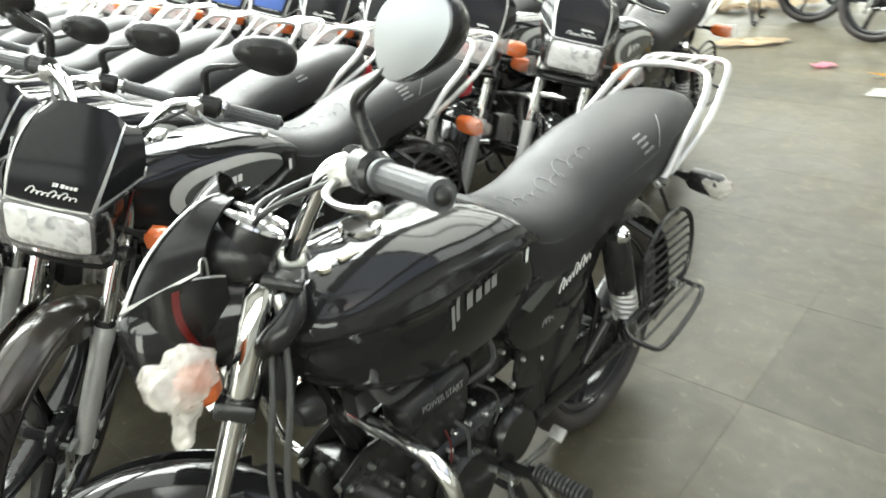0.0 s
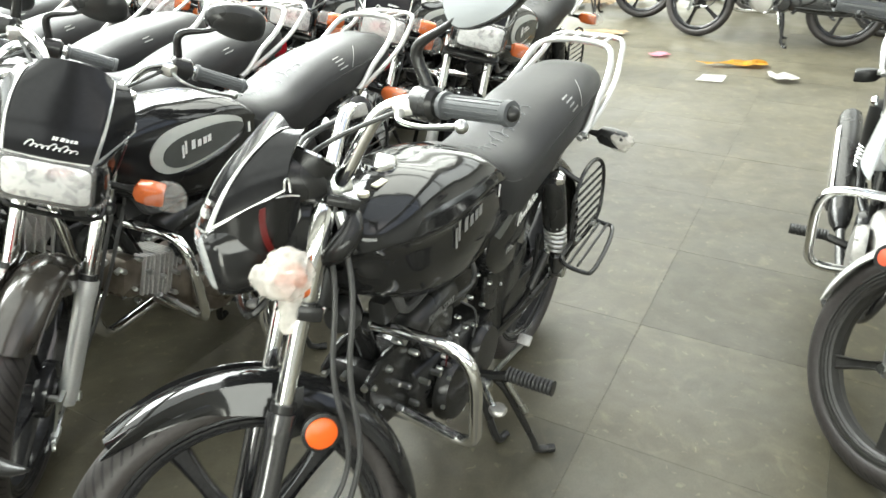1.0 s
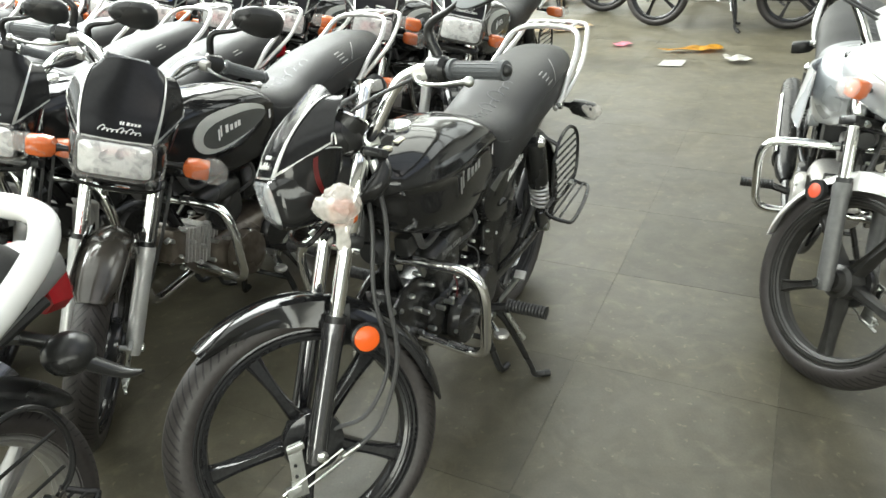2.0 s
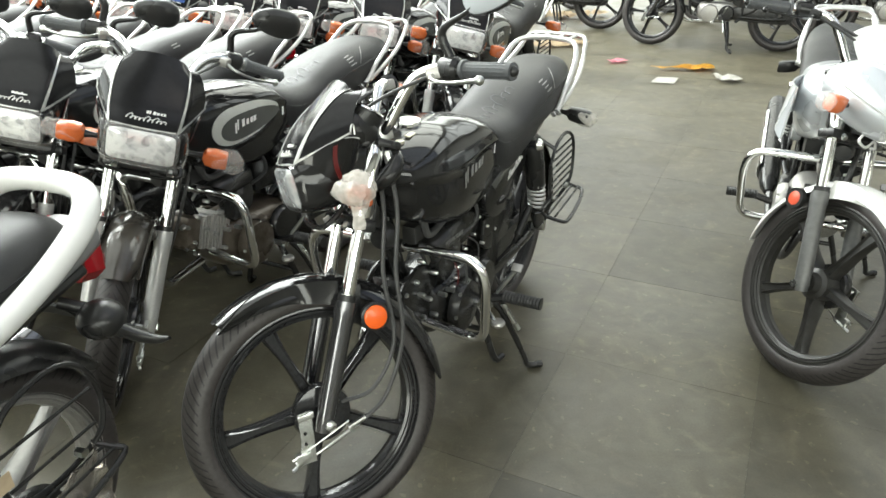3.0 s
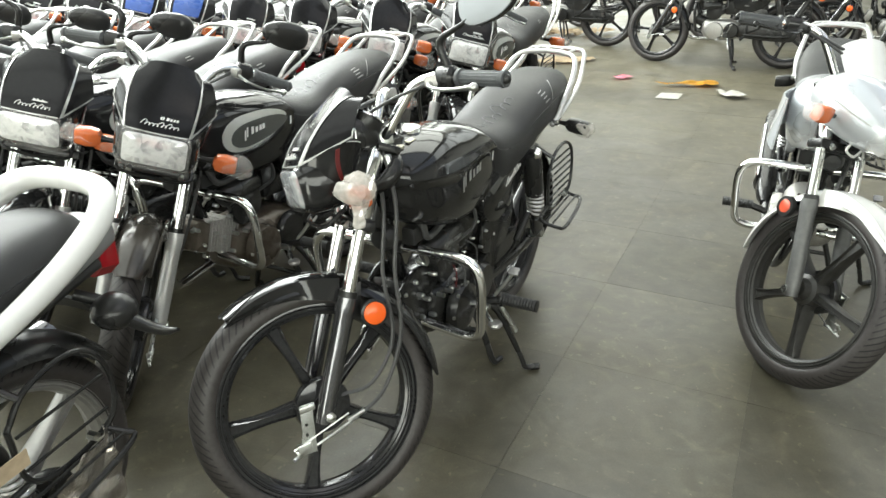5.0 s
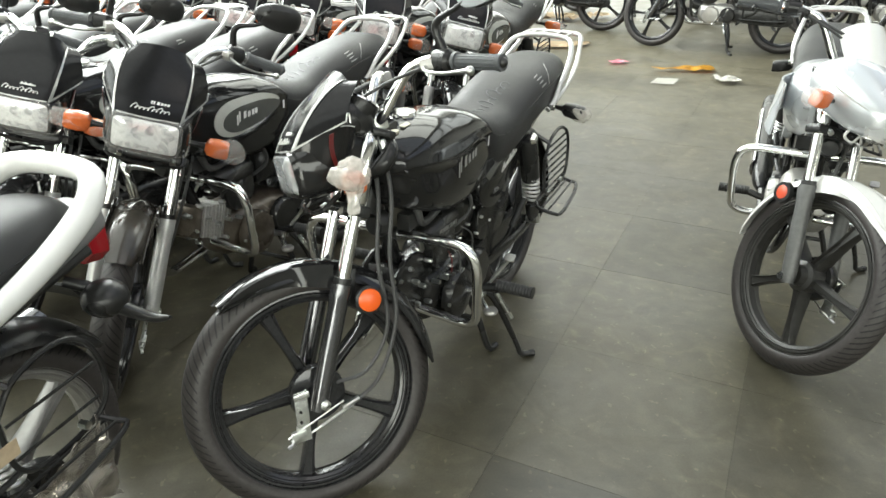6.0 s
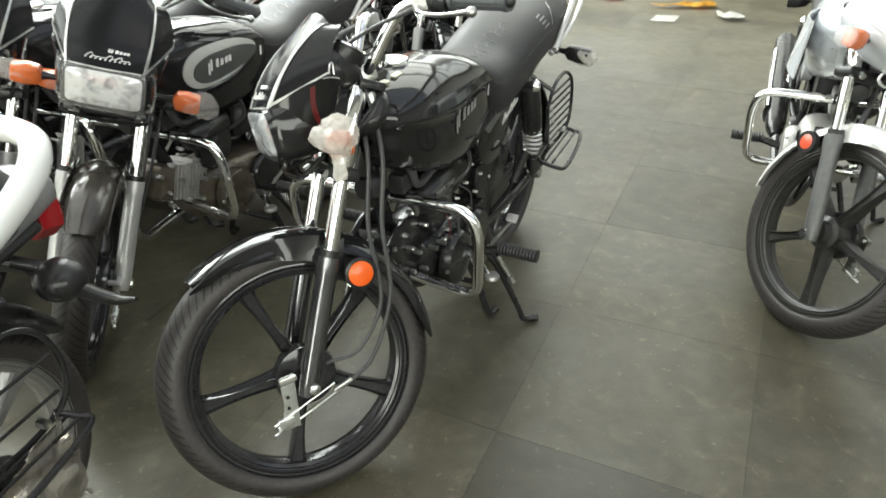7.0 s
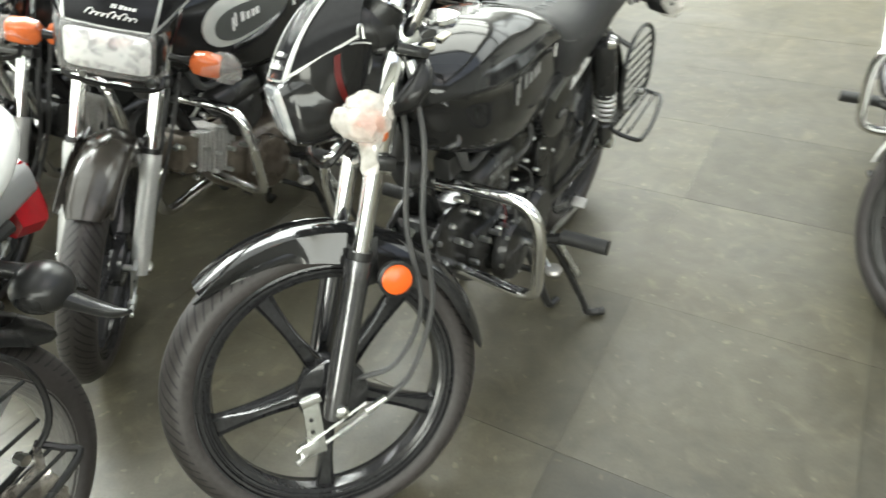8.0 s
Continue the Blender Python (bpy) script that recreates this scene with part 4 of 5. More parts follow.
    for k in range(0 if tail == "cast" else 4 if fine else 2):
        part("label_line", block(0.042 - 0.010 * (k % 2), 0.03, lambda x, z, w: beside(-0.600 - x - 0.05 * z, 0.16 + 0.11 * k + z, w)), SIGNGREY, bike)
    if tail != "cast":
        part("label_edge", block(0.0025, 0.50, lambda x, z, w: beside(-0.665 - x, 0.10 + z, w)), SIGNGREY, bike)

    # grab rail
    if tail == "cast":
        for s in (1, -1):
            pts = [(-0.40, 0.160 * s, 0.725), (-0.55, 0.172 * s, 0.755), (-0.72, 0.170 * s, 0.805), (-0.855, 0.158 * s, 0.862), (-0.920, 0.125 * s, 0.898), (-0.945, 0.07 * s, 0.910), (-0.95, 0.0, 0.912)]
            part("grab_rail", sweep(pts, [0.015, 0.021, 0.025, 0.027, 0.027, 0.025, 0.025], 14, 6), rail_mat, bike, "thick white cast grab rail")
    else:
        for s in (1, -1):
            pts = [(-0.66, 0.140 * s, 0.725), (-0.70, 0.148 * s, 0.748), (-0.77, 0.148 * s, 0.80), (-0.88, 0.140 * s, 0.852), (-0.950, 0.124 * s, 0.898), (-0.985, 0.088 * s, 0.918), (-0.990, 0.0, 0.925)]
            part("grab_rail", sweep(pts, 0.0098, 10, 5), rail_mat, bike, "silver tube grab rail")
            part("carrier_rail", sweep([(-0.705, 0.150 * s, 0.742), (-0.82, 0.156 * s, 0.785), (-0.94, 0.148 * s, 0.825), (-1.04, 0.130 * s, 0.870), (-1.095, 0.116 * s, 0.906), (-1.110, 0.080 * s, 0.916), (-1.110, 0.0, 0.917)], 0.0085, 8, 5), rail_mat, bike)
            part("carrier_brace", rod((-0.985, 0.075 * s, 0.918), (-1.110, 0.075 * s, 0.916), 0.006, 8), rail_mat, bike)
            part("rail_bolt", rod((-0.67, 0.140 * s, 0.733), (-0.67, 0.162 * s, 0.733), 0.010, 8), STEEL, bike)
        for y in (-0.03, 0.03):
            part("carrier_brace", rod((-0.990, y, 0.923), (-1.110, y, 0.917), 0.005, 8), rail_mat, bike)

    # side covers, tail
    for s in (1, -1):
        out = [(-0.13, 0.695), (-0.09, 0.62), (-0.14, 0.545), (-0.26, 0.525), (-0.36, 0.565), (-0.44, 0.645), (-0.47, 0.70), (-0.30, 0.70)]
        bm = plate(out, 0.090 * s, 0.128 * s, 0.012, 3)
        part("side_cover", bm, paint, bike, "glossy side cover")
        # Grey strip that paints the reflection on the side cover.
        part("cover_reflection", plate([(-0.13, 0.655), (-0.27, 0.685), (-0.30, 0.672), (-0.16, 0.630)], 0.126 * s, 0.1305 * s, 0.001), BADGE, bike)
        part("wordmark", stroke((0.0125,) * 9, 0.024, 0.0004, lambda x, z, w: Vector((-0.26 - (x if s > 0 else 0.12 - x), (0.1312 + w) * s, 0.625 + z + 0.25 * (x if s > 0 else 0.12 - x)))), SIGNWHITE, bike)
        part("wordmark", stroke((0.005, 0.012, 0.008), 0.012, 0.004, lambda x, z, w: Vector((-0.20 - (x if s > 0 else 0.04 - x), (0.1292 + w) * s, 0.575 + z))), SIGNGREY, bike)
        part("tail_cover", loft([[(x, s * (w - 0.02), z0), (x, s * w, z0 + 0.01), (x, s * (w + 0.006), z1 - 0.02), (x, s * (w - 0.01), z1)] for x, w, z0, z1 in
                                 ((-0.42, 0.118, 0.66, 0.735), (-0.56, 0.122, 0.685, 0.755), (-0.72, 0.112, 0.715, 0.775), (-0.88, 0.09, 0.745, 0.79), (-0.95, 0.07, 0.755, 0.79))]), paint, bike)
    if tail == "cast":
        part("tail_cowl", loft([hoop(x, w, a, b, 24, 3.0) for x, w, a, b in ((-0.62, 0.125, 0.70, 0.80), (-0.76, 0.118, 0.715, 0.825), (-0.90, 0.095, 0.735, 0.83), (-0.98, 0.068, 0.745, 0.82))]), paint, bike, "grey metallic tail cowl")
        part("tail_lamp", loft([[(x, y, z) for y, z in ((-w, z1), (w, z1), (w * 1.1, zm), (w * 0.55, z0), (-w * 0.55, z0), (-w * 1.1, zm))] for x, w, z0, zm, z1 in
                                ((-0.93, 0.058, 0.685, 0.715, 0.80), (-0.975, 0.060, 0.675, 0.705, 0.815), (-0.99, 0.050, 0.69, 0.72, 0.80))]), RED, bike, "large red tail lamp")
        part("mudguard_flap", sheet(lambda u, v: (-0.88 - 0.12 * u, 0.075 * (2 * v - 1) * (1 - 0.35 * u), 0.655 - 0.06 * u - 0.04 * u * u - 0.03 * (2 * v - 1) ** 2), 10, 8, 0.006), PLASTIC, bike, "dusty black rear mudguard flap")
    else:
        part("tail_lamp", loft([hoop(x, w, a, b, 20, 3.4) for x, w, a, b in ((-0.93, 0.062, 0.72, 0.80), (-1.00, 0.066, 0.715, 0.80), (-1.025, 0.056, 0.725, 0.79), (-1.033, 0.03, 0.74, 0.775))]), RED, bike, "red tail lamp")
    part("rear_mudguard", mudguard((REAR, 0, AXLE), 0.355, radians(150 if tail == "cast" else 205), radians(70), 0.072, 0.045, 24, 10), PLASTIC, bike, "black rear mudguard")
    for s in (1, -1):
        if tail == "cast":
            part("indicator_stalk", rod((-0.86, 0.04 * s, 0.68), (-0.89, 0.085 * s, 0.655), 0.014, 10), PLASTIC, bike)
            part("indicator", egg((-0.885, 0.120 * s, 0.640), (0.050, 0.050, 0.042), 20, 12), PLASTIC, bike, "dark indicator in a black cover")
            part("indicator_arm", sweep([(-0.89, 0.135 * s, 0.625), (-0.91, 0.175 * s, 0.598), (-0.92, 0.215 * s, 0.588), (-0.925, 0.250 * s, 0.595)], [0.030, 0.024, 0.018, 0.006], 12, 4, flat=0.6), PLASTIC, bike)
        else:
            indicator(bike, (-0.835, 0.08 * s, 0.695), (-0.84, 0.225 * s, 0.675), rear_mat if not rear_wrap else PLASTIC, WRAP if film else None)
            if rear_wrap:
                bm = egg((-0.843, 0.208 * s, 0.672), (0.032, 0.044, 0.030), 24, 16)
                part("indicator_film", crumple(crumple(bm, 0.014, 36, 3 * s), 0.006, 90, 2), FILM, bike, "crumpled milky film on the rear indicator")

    # frame, engine
    part("down_tube", sweep([(0.285, 0, 0.74), (0.25, 0, 0.62), (0.20, 0, 0.48), (0.175, 0, 0.40)], 0.022, 12, 4), BLACK, bike)
    part("head_pipe", rod((0.275, 0, 0.84), (0.345, 0, 0.70), 0.03, 14), PLASTIC, bike)
    part("spine", sweep([(0.28, 0, 0.80), (0.0, 0, 0.72), (-0.3, 0, 0.68), (-0.6, 0, 0.70), (-0.9, 0, 0.74)], 0.026, 10, 4), PLASTIC, bike)
    for s in (1, -1):
        part("frame_tube", sweep([(-0.20, 0.07 * s, 0.68), (-0.23, 0.085 * s, 0.5), (-0.25, 0.085 * s, 0.33), (-0.20, 0.085 * s, 0.26)], 0.014, 8, 4), PLASTIC, bike)
        part("seat_tube", sweep([(-0.20, 0.075 * s, 0.69), (-0.5, 0.10 * s, 0.69), (-0.9, 0.085 * s, 0.745)], 0.013, 8, 4), PLASTIC, bike)
    part("crankcase", loft([hoop(x, w, a, b, 28, 3.2) for x, w, a, b in ((0.165, 0.055, 0.31, 0.40), (0.14, 0.085, 0.275, 0.435), (0.05, 0.105, 0.245, 0.445), (-0.08, 0.105, 0.245, 0.44), (-0.17, 0.09, 0.27, 0.42), (-0.20, 0.06, 0.30, 0.38))]), engine, bike, "engine crankcase")
    for y, w, r in ((0.105, 0.03, 0.082), (-0.105, -0.035, 0.088)):
        part("clutch_cover", lathe([(r, y), (r, y + w * 0.5), (r * 0.9, y + w), (r * 0.55, y + w * 1.15), (0.0, y + w * 1.15)], (0.045, 0, 0.34), 36), engine, bike)
        part("sprocket_cover", lathe([(0.07, y), (0.07, y + w * 0.4), (0.06, y + w * 0.8), (0.0, y + w * 0.85)], (-0.11, 0, 0.345), 30), ENGINE, bike)
        for k in range(7 if fine else 0):
            a = 2 * math.pi * k / 7
            part("cover_bolt", lathe([(0, y + w * 0.7), (0.006, y + w * 0.7), (0.006, y + w * 0.95), (0, y + w)], (0.045 + r * 0.93 * math.cos(a), 0, 0.34 + r * 0.93 * math.sin(a)), 6), STEEL, bike)
    for k in range(9) if fine else range(0, 9, 2):
        bm = box((0, 0, 0.012 + 0.0145 * k), (0.110 + (0.008 if k < 6 else 0), (0.102 if fins is None else 0.128) + (0.010 if k < 6 else 0), 0.0048), 0.002)
        bmesh.ops.transform(bm, matrix=Matrix.Translation((0.11, 0, 0.40)) @ Matrix.Rotation(radians(70), 4, "Y"), verts=bm.verts)
        part("cooling_fin", bm, fins or ENGINE, bike)
    bm = rod((0.10, 0, 0.395), (0.25, 0, 0.445), 0.052, 20)
    part("cylinder", bm, fins or ENGINE, bike)
    part("cylinder_head", box((0.262, 0, 0.452), (0.06, 0.12, 0.11), 0.016, Matrix.Rotation(radians(-20), 4, "Y")), engine, bike)
    for y, z in ((0.05, 0.49), (0.05, 0.415), (-0.05, 0.49), (-0.05, 0.415), (0.0, 0.50))[:5 if fine else 0]:
        part("head_bolt", rod((0.285, y, z), (0.302, y, z - 0.004), 0.008, 6), STEEL, bike)
    for x, z, out in ((0.235, 0.50, 0.072), (0.285, 0.485, 0.066), (0.22, 0.455, 0.082), (0.27, 0.425, 0.068), (0.185, 0.425, 0.084), (0.205, 0.375, 0.074), (0.255, 0.375, 0.055), (0.165, 0.365, 0.09), (0.15, 0.49, 0.085), (0.19, 0.54, 0.07))[:10 if fine else 0]:
        part("bolt", lathe([(0, out - 0.02), (0.006, out - 0.02), (0.0075, out - 0.006), (0.0075, out - 0.002), (0.005, out + 0.004), (0, out + 0.004)], (x, 0, z), 8), STEEL, bike)
    for i in range(4 if fine else 0):
        part("bolt", rod((0.17 - 0.05 * i, 0.10, 0.44 - 0.012 * i), (0.17 - 0.05 * i, 0.125, 0.44 - 0.012 * i), 0.007, 6), STEEL, bike)
    part("starter_cover", sweep([(0.178, 0.072, 0.560), (0.172, 0.072, 0.561), (0.165, 0.072, 0.562), (0.01, 0.072, 0.574), (0.003, 0.072, 0.575), (-0.002, 0.072, 0.575)], [0.020, 0.030, 0.037, 0.037, 0.031, 0.022], 22, 1), PLASTIC, bike, "black cylindrical cover with a raised label")
    part("starter_skirt", plate([(0.15, 0.562), (0.01, 0.572), (-0.005, 0.48), (0.05, 0.44), (0.12, 0.45)], 0.055, 0.088, 0.010, 3), PLASTIC, bike)
    # covers and filler behind the engine, so that no daylight shows between frame and wheel
    part("battery_box", box((-0.30, 0.0, 0.56), (0.22, 0.17, 0.20), 0.02), PLASTIC, bike)
    for s in (1, -1):
        part("side_plate", plate([(-0.16, 0.52), (-0.36, 0.56), (-0.42, 0.50), (-0.36, 0.40), (-0.22, 0.40), (-0.15, 0.44)], 0.085 * s, 0.098 * s, 0.008, 3), PLASTIC, bike)
        if fins is None and engine is ENGINE:
            part("cylinder_cover", plate([(0.295, 0.50), (0.305, 0.40), (0.25, 0.36), (0.13, 0.36), (0.10, 0.42), (0.13, 0.50), (0.22, 0.53)], 0.045 * s, 0.064 * s, 0.010, 3), ENGINE, bike)
    if lettered:
        for x, y, z in ((0.02, 0.112, 0.465), (-0.03, 0.112, 0.455), (-0.075, 0.112, 0.435), (0.085, 0.120, 0.45), (0.105, 0.118, 0.43), (0.06, 0.112, 0.47), (-0.13, 0.106, 0.46), (-0.17, 0.104, 0.50), (-0.06, 0.108, 0.52), (-0.10, 0.106, 0.56), (0.0, 0.108, 0.50), (-0.24, 0.100, 0.46), (-0.32, 0.100, 0.50)):
            part("small_bolt", lathe([(0, -0.012), (0.0055, -0.012), (0.0055, 0.0), (0.0035, 0.003), (0, 0.003)], (x, y, z), 8), STEEL, bike)
        part("breather_hose", sweep([(0.06, 0.11, 0.50), (0.045, 0.125, 0.47), (0.05, 0.13, 0.42), (0.06, 0.125, 0.37), (0.03, 0.12, 0.30)], 0.0035, 8, 5), CABLE, bike)
        part("wire", sweep([(-0.02, 0.10, 0.53), (-0.05, 0.118, 0.50), (-0.06, 0.12, 0.46), (-0.05, 0.115, 0.42)], 0.0025, 6, 5), CABLE, bike)
        part("red_wire", sweep([(0.09, 0.112, 0.50), (0.088, 0.122, 0.47), (0.092, 0.122, 0.43)], 0.0018, 6, 5), REDDECAL, bike)
        part("bracket", box((0.19, 0.075, 0.555), (0.018, 0.012, 0.045), 0.003, Matrix.Rotation(radians(25), 4, "Y")), STEEL, bike, "bent plated bracket")
    part("carburettor", box((0.02, 0.02, 0.53), (0.10, 0.09, 0.09), 0.014), ENGINESILVER if fairing else ENGINE, bike)
    part("air_box", box((-0.10, 0.0, 0.56), (0.14, 0.16, 0.15), 0.025), PLASTIC, bike)
    part("fuel_hose", sweep([(0.02, 0.10, 0.66), (-0.04, 0.115, 0.63), (-0.05, 0.115, 0.57), (0.0, 0.08, 0.53)], 0.0055, 8, 5), CABLE, bike)
    part("wiring_loom", sweep([(0.30, 0.06, 0.79), (0.23, 0.085, 0.69), (0.18, 0.08, 0.62), (0.05, 0.07, 0.62)], 0.011, 8, 5), CABLE, bike)
    part("ignition_coil", box((0.22, 0.06, 0.645), (0.07, 0.04, 0.05), 0.008), PLASTIC, bike)
    for s in (1, -1):
        part("tank_mount", sweep([(0.30, 0.035 * s, 0.76), (0.22, 0.055 * s, 0.685), (0.10, 0.060 * s, 0.640), (-0.05, 0.060 * s, 0.62)], 0.017, 10, 4), BLACK, bike)
    part("horn", lathe([(0, 0.02), (0.025, 0.018), (0.036, 0.0), (0.036, -0.02), (0, -0.02)], (0.315, 0.02, 0.66), 22, "X"), PLASTIC, bike)
    part("exhaust_pipe", sweep([(0.27, -0.03, 0.42), (0.325, -0.05, 0.36), (0.29, -0.085, 0.25), (0.15, -0.125, 0.225), (-0.1, -0.15, 0.24), (-0.3, -0.165, 0.285)], 0.016, 12, 6), CHROME if not fairing else LEG, bike)
    part("silencer", sweep([(-0.25, -0.165, 0.275), (-0.33, -0.172, 0.30), (-0.60, -0.185, 0.385), (-0.92, -0.195, 0.47), (-0.95, -0.196, 0.478)], [0.018, 0.040, 0.046, 0.046, 0.030], 18, 3), LEG if not fairing else PLASTIC, bike, "long black silencer")
    part("heat_shield", sheet(lambda u, v: (-0.38 - 0.42 * u, -0.178 - 0.015 * u - 0.052 * math.cos((v - 0.5) * 1.7), 0.318 + 0.125 * u + 0.052 * math.sin((v - 0.5) * 1.7)), 10, 6, 0.003), CHROME, bike)

    # leg guard
    for s in (1, -1):
        part("leg_guard", sweep([(0.235, 0.0, 0.600), (0.235, 0.10 * s, 0.604), (0.235, 0.205 * s, 0.603), (0.235, 0.248 * s, 0.583), (0.232, 0.264 * s, 0.53), (0.222, 0.260 * s, 0.44), (0.212, 0.252 * s, 0.375),
                                 (0.20, 0.215 * s, 0.347), (0.185, 0.13 * s, 0.342), (0.175, 0.03 * s, 0.345)], 0.0135, 12, 6), guard_mat, bike, "bent chrome leg guard")
    part("guard_clamp", rod((0.235, -0.035, 0.603), (0.235, 0.035, 0.603), 0.018, 12), PLASTIC, bike)
    # pegs, levers, stands
    for s in (1, -1):
        prof = [(0.0, -0.058)] + [(0.0195 - 0.0022 * (k % 2), -0.058 + 0.116 * k / 24) for k in range(25)] + [(0.0, 0.058)]
        part("foot_peg", lathe(prof, (-0.068, 0.262 * s, 0.328), 14), PEG, bike, "black ribbed foot peg")
        part("peg_bar", rod((-0.05, 0.05 * s, 0.285), (-0.065, 0.21 * s, 0.325), 0.014, 8), PLASTIC, bike)
        part("pillion_peg", rod((-0.355, 0.135 * s, 0.395), (-0.425, 0.150 * s, 0.475), 0.012, 10), PLASTIC, bike)
        part("pillion_bracket", sweep([(-0.26, 0.10 * s, 0.33), (-0.36, 0.13 * s, 0.385), (-0.44, 0.12 * s, 0.52)], 0.011, 8, 4, flat=0.5), PLASTIC, bike)
    part("gear_lever", sweep([(-0.104, 0.222, 0.402), (-0.090, 0.195, 0.36), (-0.060, 0.165, 0.315), (-0.035, 0.160, 0.298), (-0.005, 0.190, 0.285), (0.004, 0.205, 0.276)], 0.0065, 8, 5), STEEL, bike, "plated heel-and-toe gear lever")
    part("lever_boss", rod((-0.045, 0.10, 0.300), (-0.045, 0.172, 0.302), 0.011, 10), STEEL, bike)
    part("lever_pad", box((-0.108, 0.226, 0.410), (0.028, 0.034, 0.010), 0.005, Matrix.Rotation(radians(35), 4, "Y")), ENGINESILVER, bike, "ribbed alloy heel pad")
    part("lever_pad", lathe([(0, -0.007), (0.020, -0.007), (0.023, 0.0), (0.019, 0.007), (0, 0.008)], (0.004, 0.212, 0.276), 14, "Z"), ENGINESILVER, bike, "round alloy toe pad")
    part("side_stand", sweep([(-0.098, 0.150, 0.285), (-0.112, 0.185, 0.235), (-0.165, 0.240, 0.06), (-0.178, 0.252, 0.018), (-0.210, 0.288, 0.010)], [0.013, 0.011, 0.009, 0.010, 0.012], 10, 4), PLASTIC, bike, "black side stand folded out")
    part("stand_spring", sweep([(-0.092, 0.190, 0.285), (-0.114, 0.236, 0.19)], 0.0085, 10, 1), STEEL, bike)
    for s in (1, -1):
        part("centre_stand", sweep([(-0.125, 0.06 * s, 0.26), (-0.150, 0.105 * s, 0.13), (-0.160, 0.140 * s, 0.02), (-0.200, 0.152 * s, 0.010)], 0.011, 8, 4), PLASTIC, bike, "black centre stand")
    part("stand_brace", rod((-0.15, -0.10, 0.13), (-0.15, 0.10, 0.13), 0.009, 8), PLASTIC, bike)

    # rear end
    wheel("rear_wheel", REAR, bike, wheel_mat, 0.092, -1, "alloy rear wheel with five spokes")
    for s in (1, -1):
        part("swing_arm", sweep([(-0.22, 0.085 * s, 0.31), (-0.45, 0.10 * s, 0.30), (-0.64, 0.105 * s, 0.308)], [0.02, 0.018, 0.018], 8, 3, flat=0.7), PLASTIC, bike)
        t, b = Vector((-0.475, 0.135 * s, 0.675)), Vector((-0.585, 0.130 * s, 0.335))
        d = b - t
        part("shock_cover", sweep([t, t + d * 0.06, t + d * 0.46, t + d * 0.48], [0.020, 0.033, 0.033, 0.028], 16, 2), PLASTIC, bike, "black shock absorber sleeve")
        bm = bmesh.new()
        coil = [t + d * (0.47 + 0.30 * k / 60) + Vector((math.cos(k * 0.62), math.sin(k * 0.62), 0)) * 0.029 for k in range(61)]
        part("shock_spring", sweep(coil, 0.0058, 6, 1, bm), RAIL, bike, "chrome coil spring")
        part("shock_body", sweep([t + d * 0.4, t + d * 0.77, t + d * 0.79, t + d], [0.016, 0.016, 0.026, 0.022], 14, 1), LEG, bike)
        part("shock_cap", lathe([(0.0, 0.0), (0.02, 0.0), (0.022, 0.008 * s), (0.014, 0.020 * s), (0.0, 0.024 * s)], t + Vector((0, 0.012 * s, 0)), 20), CHROME, bike, "chrome cap nut")
        part("shock_eye", rod(b + Vector((0, -0.02 * s, 0)), b + Vector((0, 0.022 * s, 0)), 0.02, 14), STEEL, bike)
    out = [(-0.16, 0.40), (-0.12, 0.335), (-0.18, 0.285), (-0.60, 0.255), (-0.69, 0.285), (-0.70, 0.335), (-0.62, 0.375), (-0.30, 0.405)]
    part("chain_case", plate(out, 0.062, 0.095, 0.012, 3), PLASTIC, bike, "long black chain case")
    # saree guard: a lattice of flat bars outside the rear wheel
    g = [(-0.545, 0.585), (-0.60, 0.640), (-0.70, 0.655), (-0.752, 0.625), (-0.775, 0.54), (-0.745, 0.462), (-0.63, 0.430), (-0.555, 0.465)]
    part("guard_frame", sweep([(x, 0.178 + 0.012 * (x < -0.7), z) for x, z in g], 0.006, 8, 5, closed=True), PLASTIC, bike, "black wire dress guard")
    for k in range(7) if tail == "carrier" else (1, 4):
        z = 0.462 + 0.026 * k
        part("guard_bar", rod((-0.557, 0.178, z - 0.004), (-0.762 + 0.004 * abs(k - 3) ** 1.5, 0.188, z + 0.006), 0.0038, 6), PLASTIC, bike)
    part("guard_step", sweep([(-0.73, 0.180, 0.455), (-0.750, 0.212, 0.437), (-0.755, 0.238, 0.426), (-0.64, 0.258, 0.420), (-0.50, 0.265, 0.415), (-0.455, 0.250, 0.425), (-0.455, 0.185, 0.445), (-0.56, 0.175, 0.455)], 0.0065, 8, 5), PLASTIC, bike)
    for y in (0.205, 0.230):
        part("guard_step_bar", rod((-0.46, y, 0.437), (-0.745, y - 0.004, 0.443), 0.0038, 6), PLASTIC, bike)
    part("guard_stay", rod((-0.60, 0.12, 0.335), (-0.61, 0.178, 0.435), 0.007, 8), PLASTIC, bike)
    part("guard_stay", rod((-0.56, 0.12, 0.67), (-0.585, 0.178, 0.630), 0.007, 8), PLASTIC, bike)
    part("guard_bolt", rod((-0.70, 0.180, 0.458), (-0.70, 0.200, 0.458), 0.010, 6), STEEL, bike)
    if guard_film:
        bm = sheet(lambda u, v: (-0.30 - 0.42 * u, 0.206 + 0.014 * math.sin(9 * u), 0.17 + 0.10 * u + (0.12 + 0.09 * u) * v), 34, 16, 0.003)
        part("guard_film", crumple(crumple(bm, 0.026, 20, 5), 0.008, 60, 2), CLEARFILM, bike, "crumpled clear film hung on the dress guard")
        part("guard_tag", box((-0.52, 0.20, 0.53), (0.07, 0.002, 0.035), 0.0), CARDBOARD, bike, "small cardboard tag")
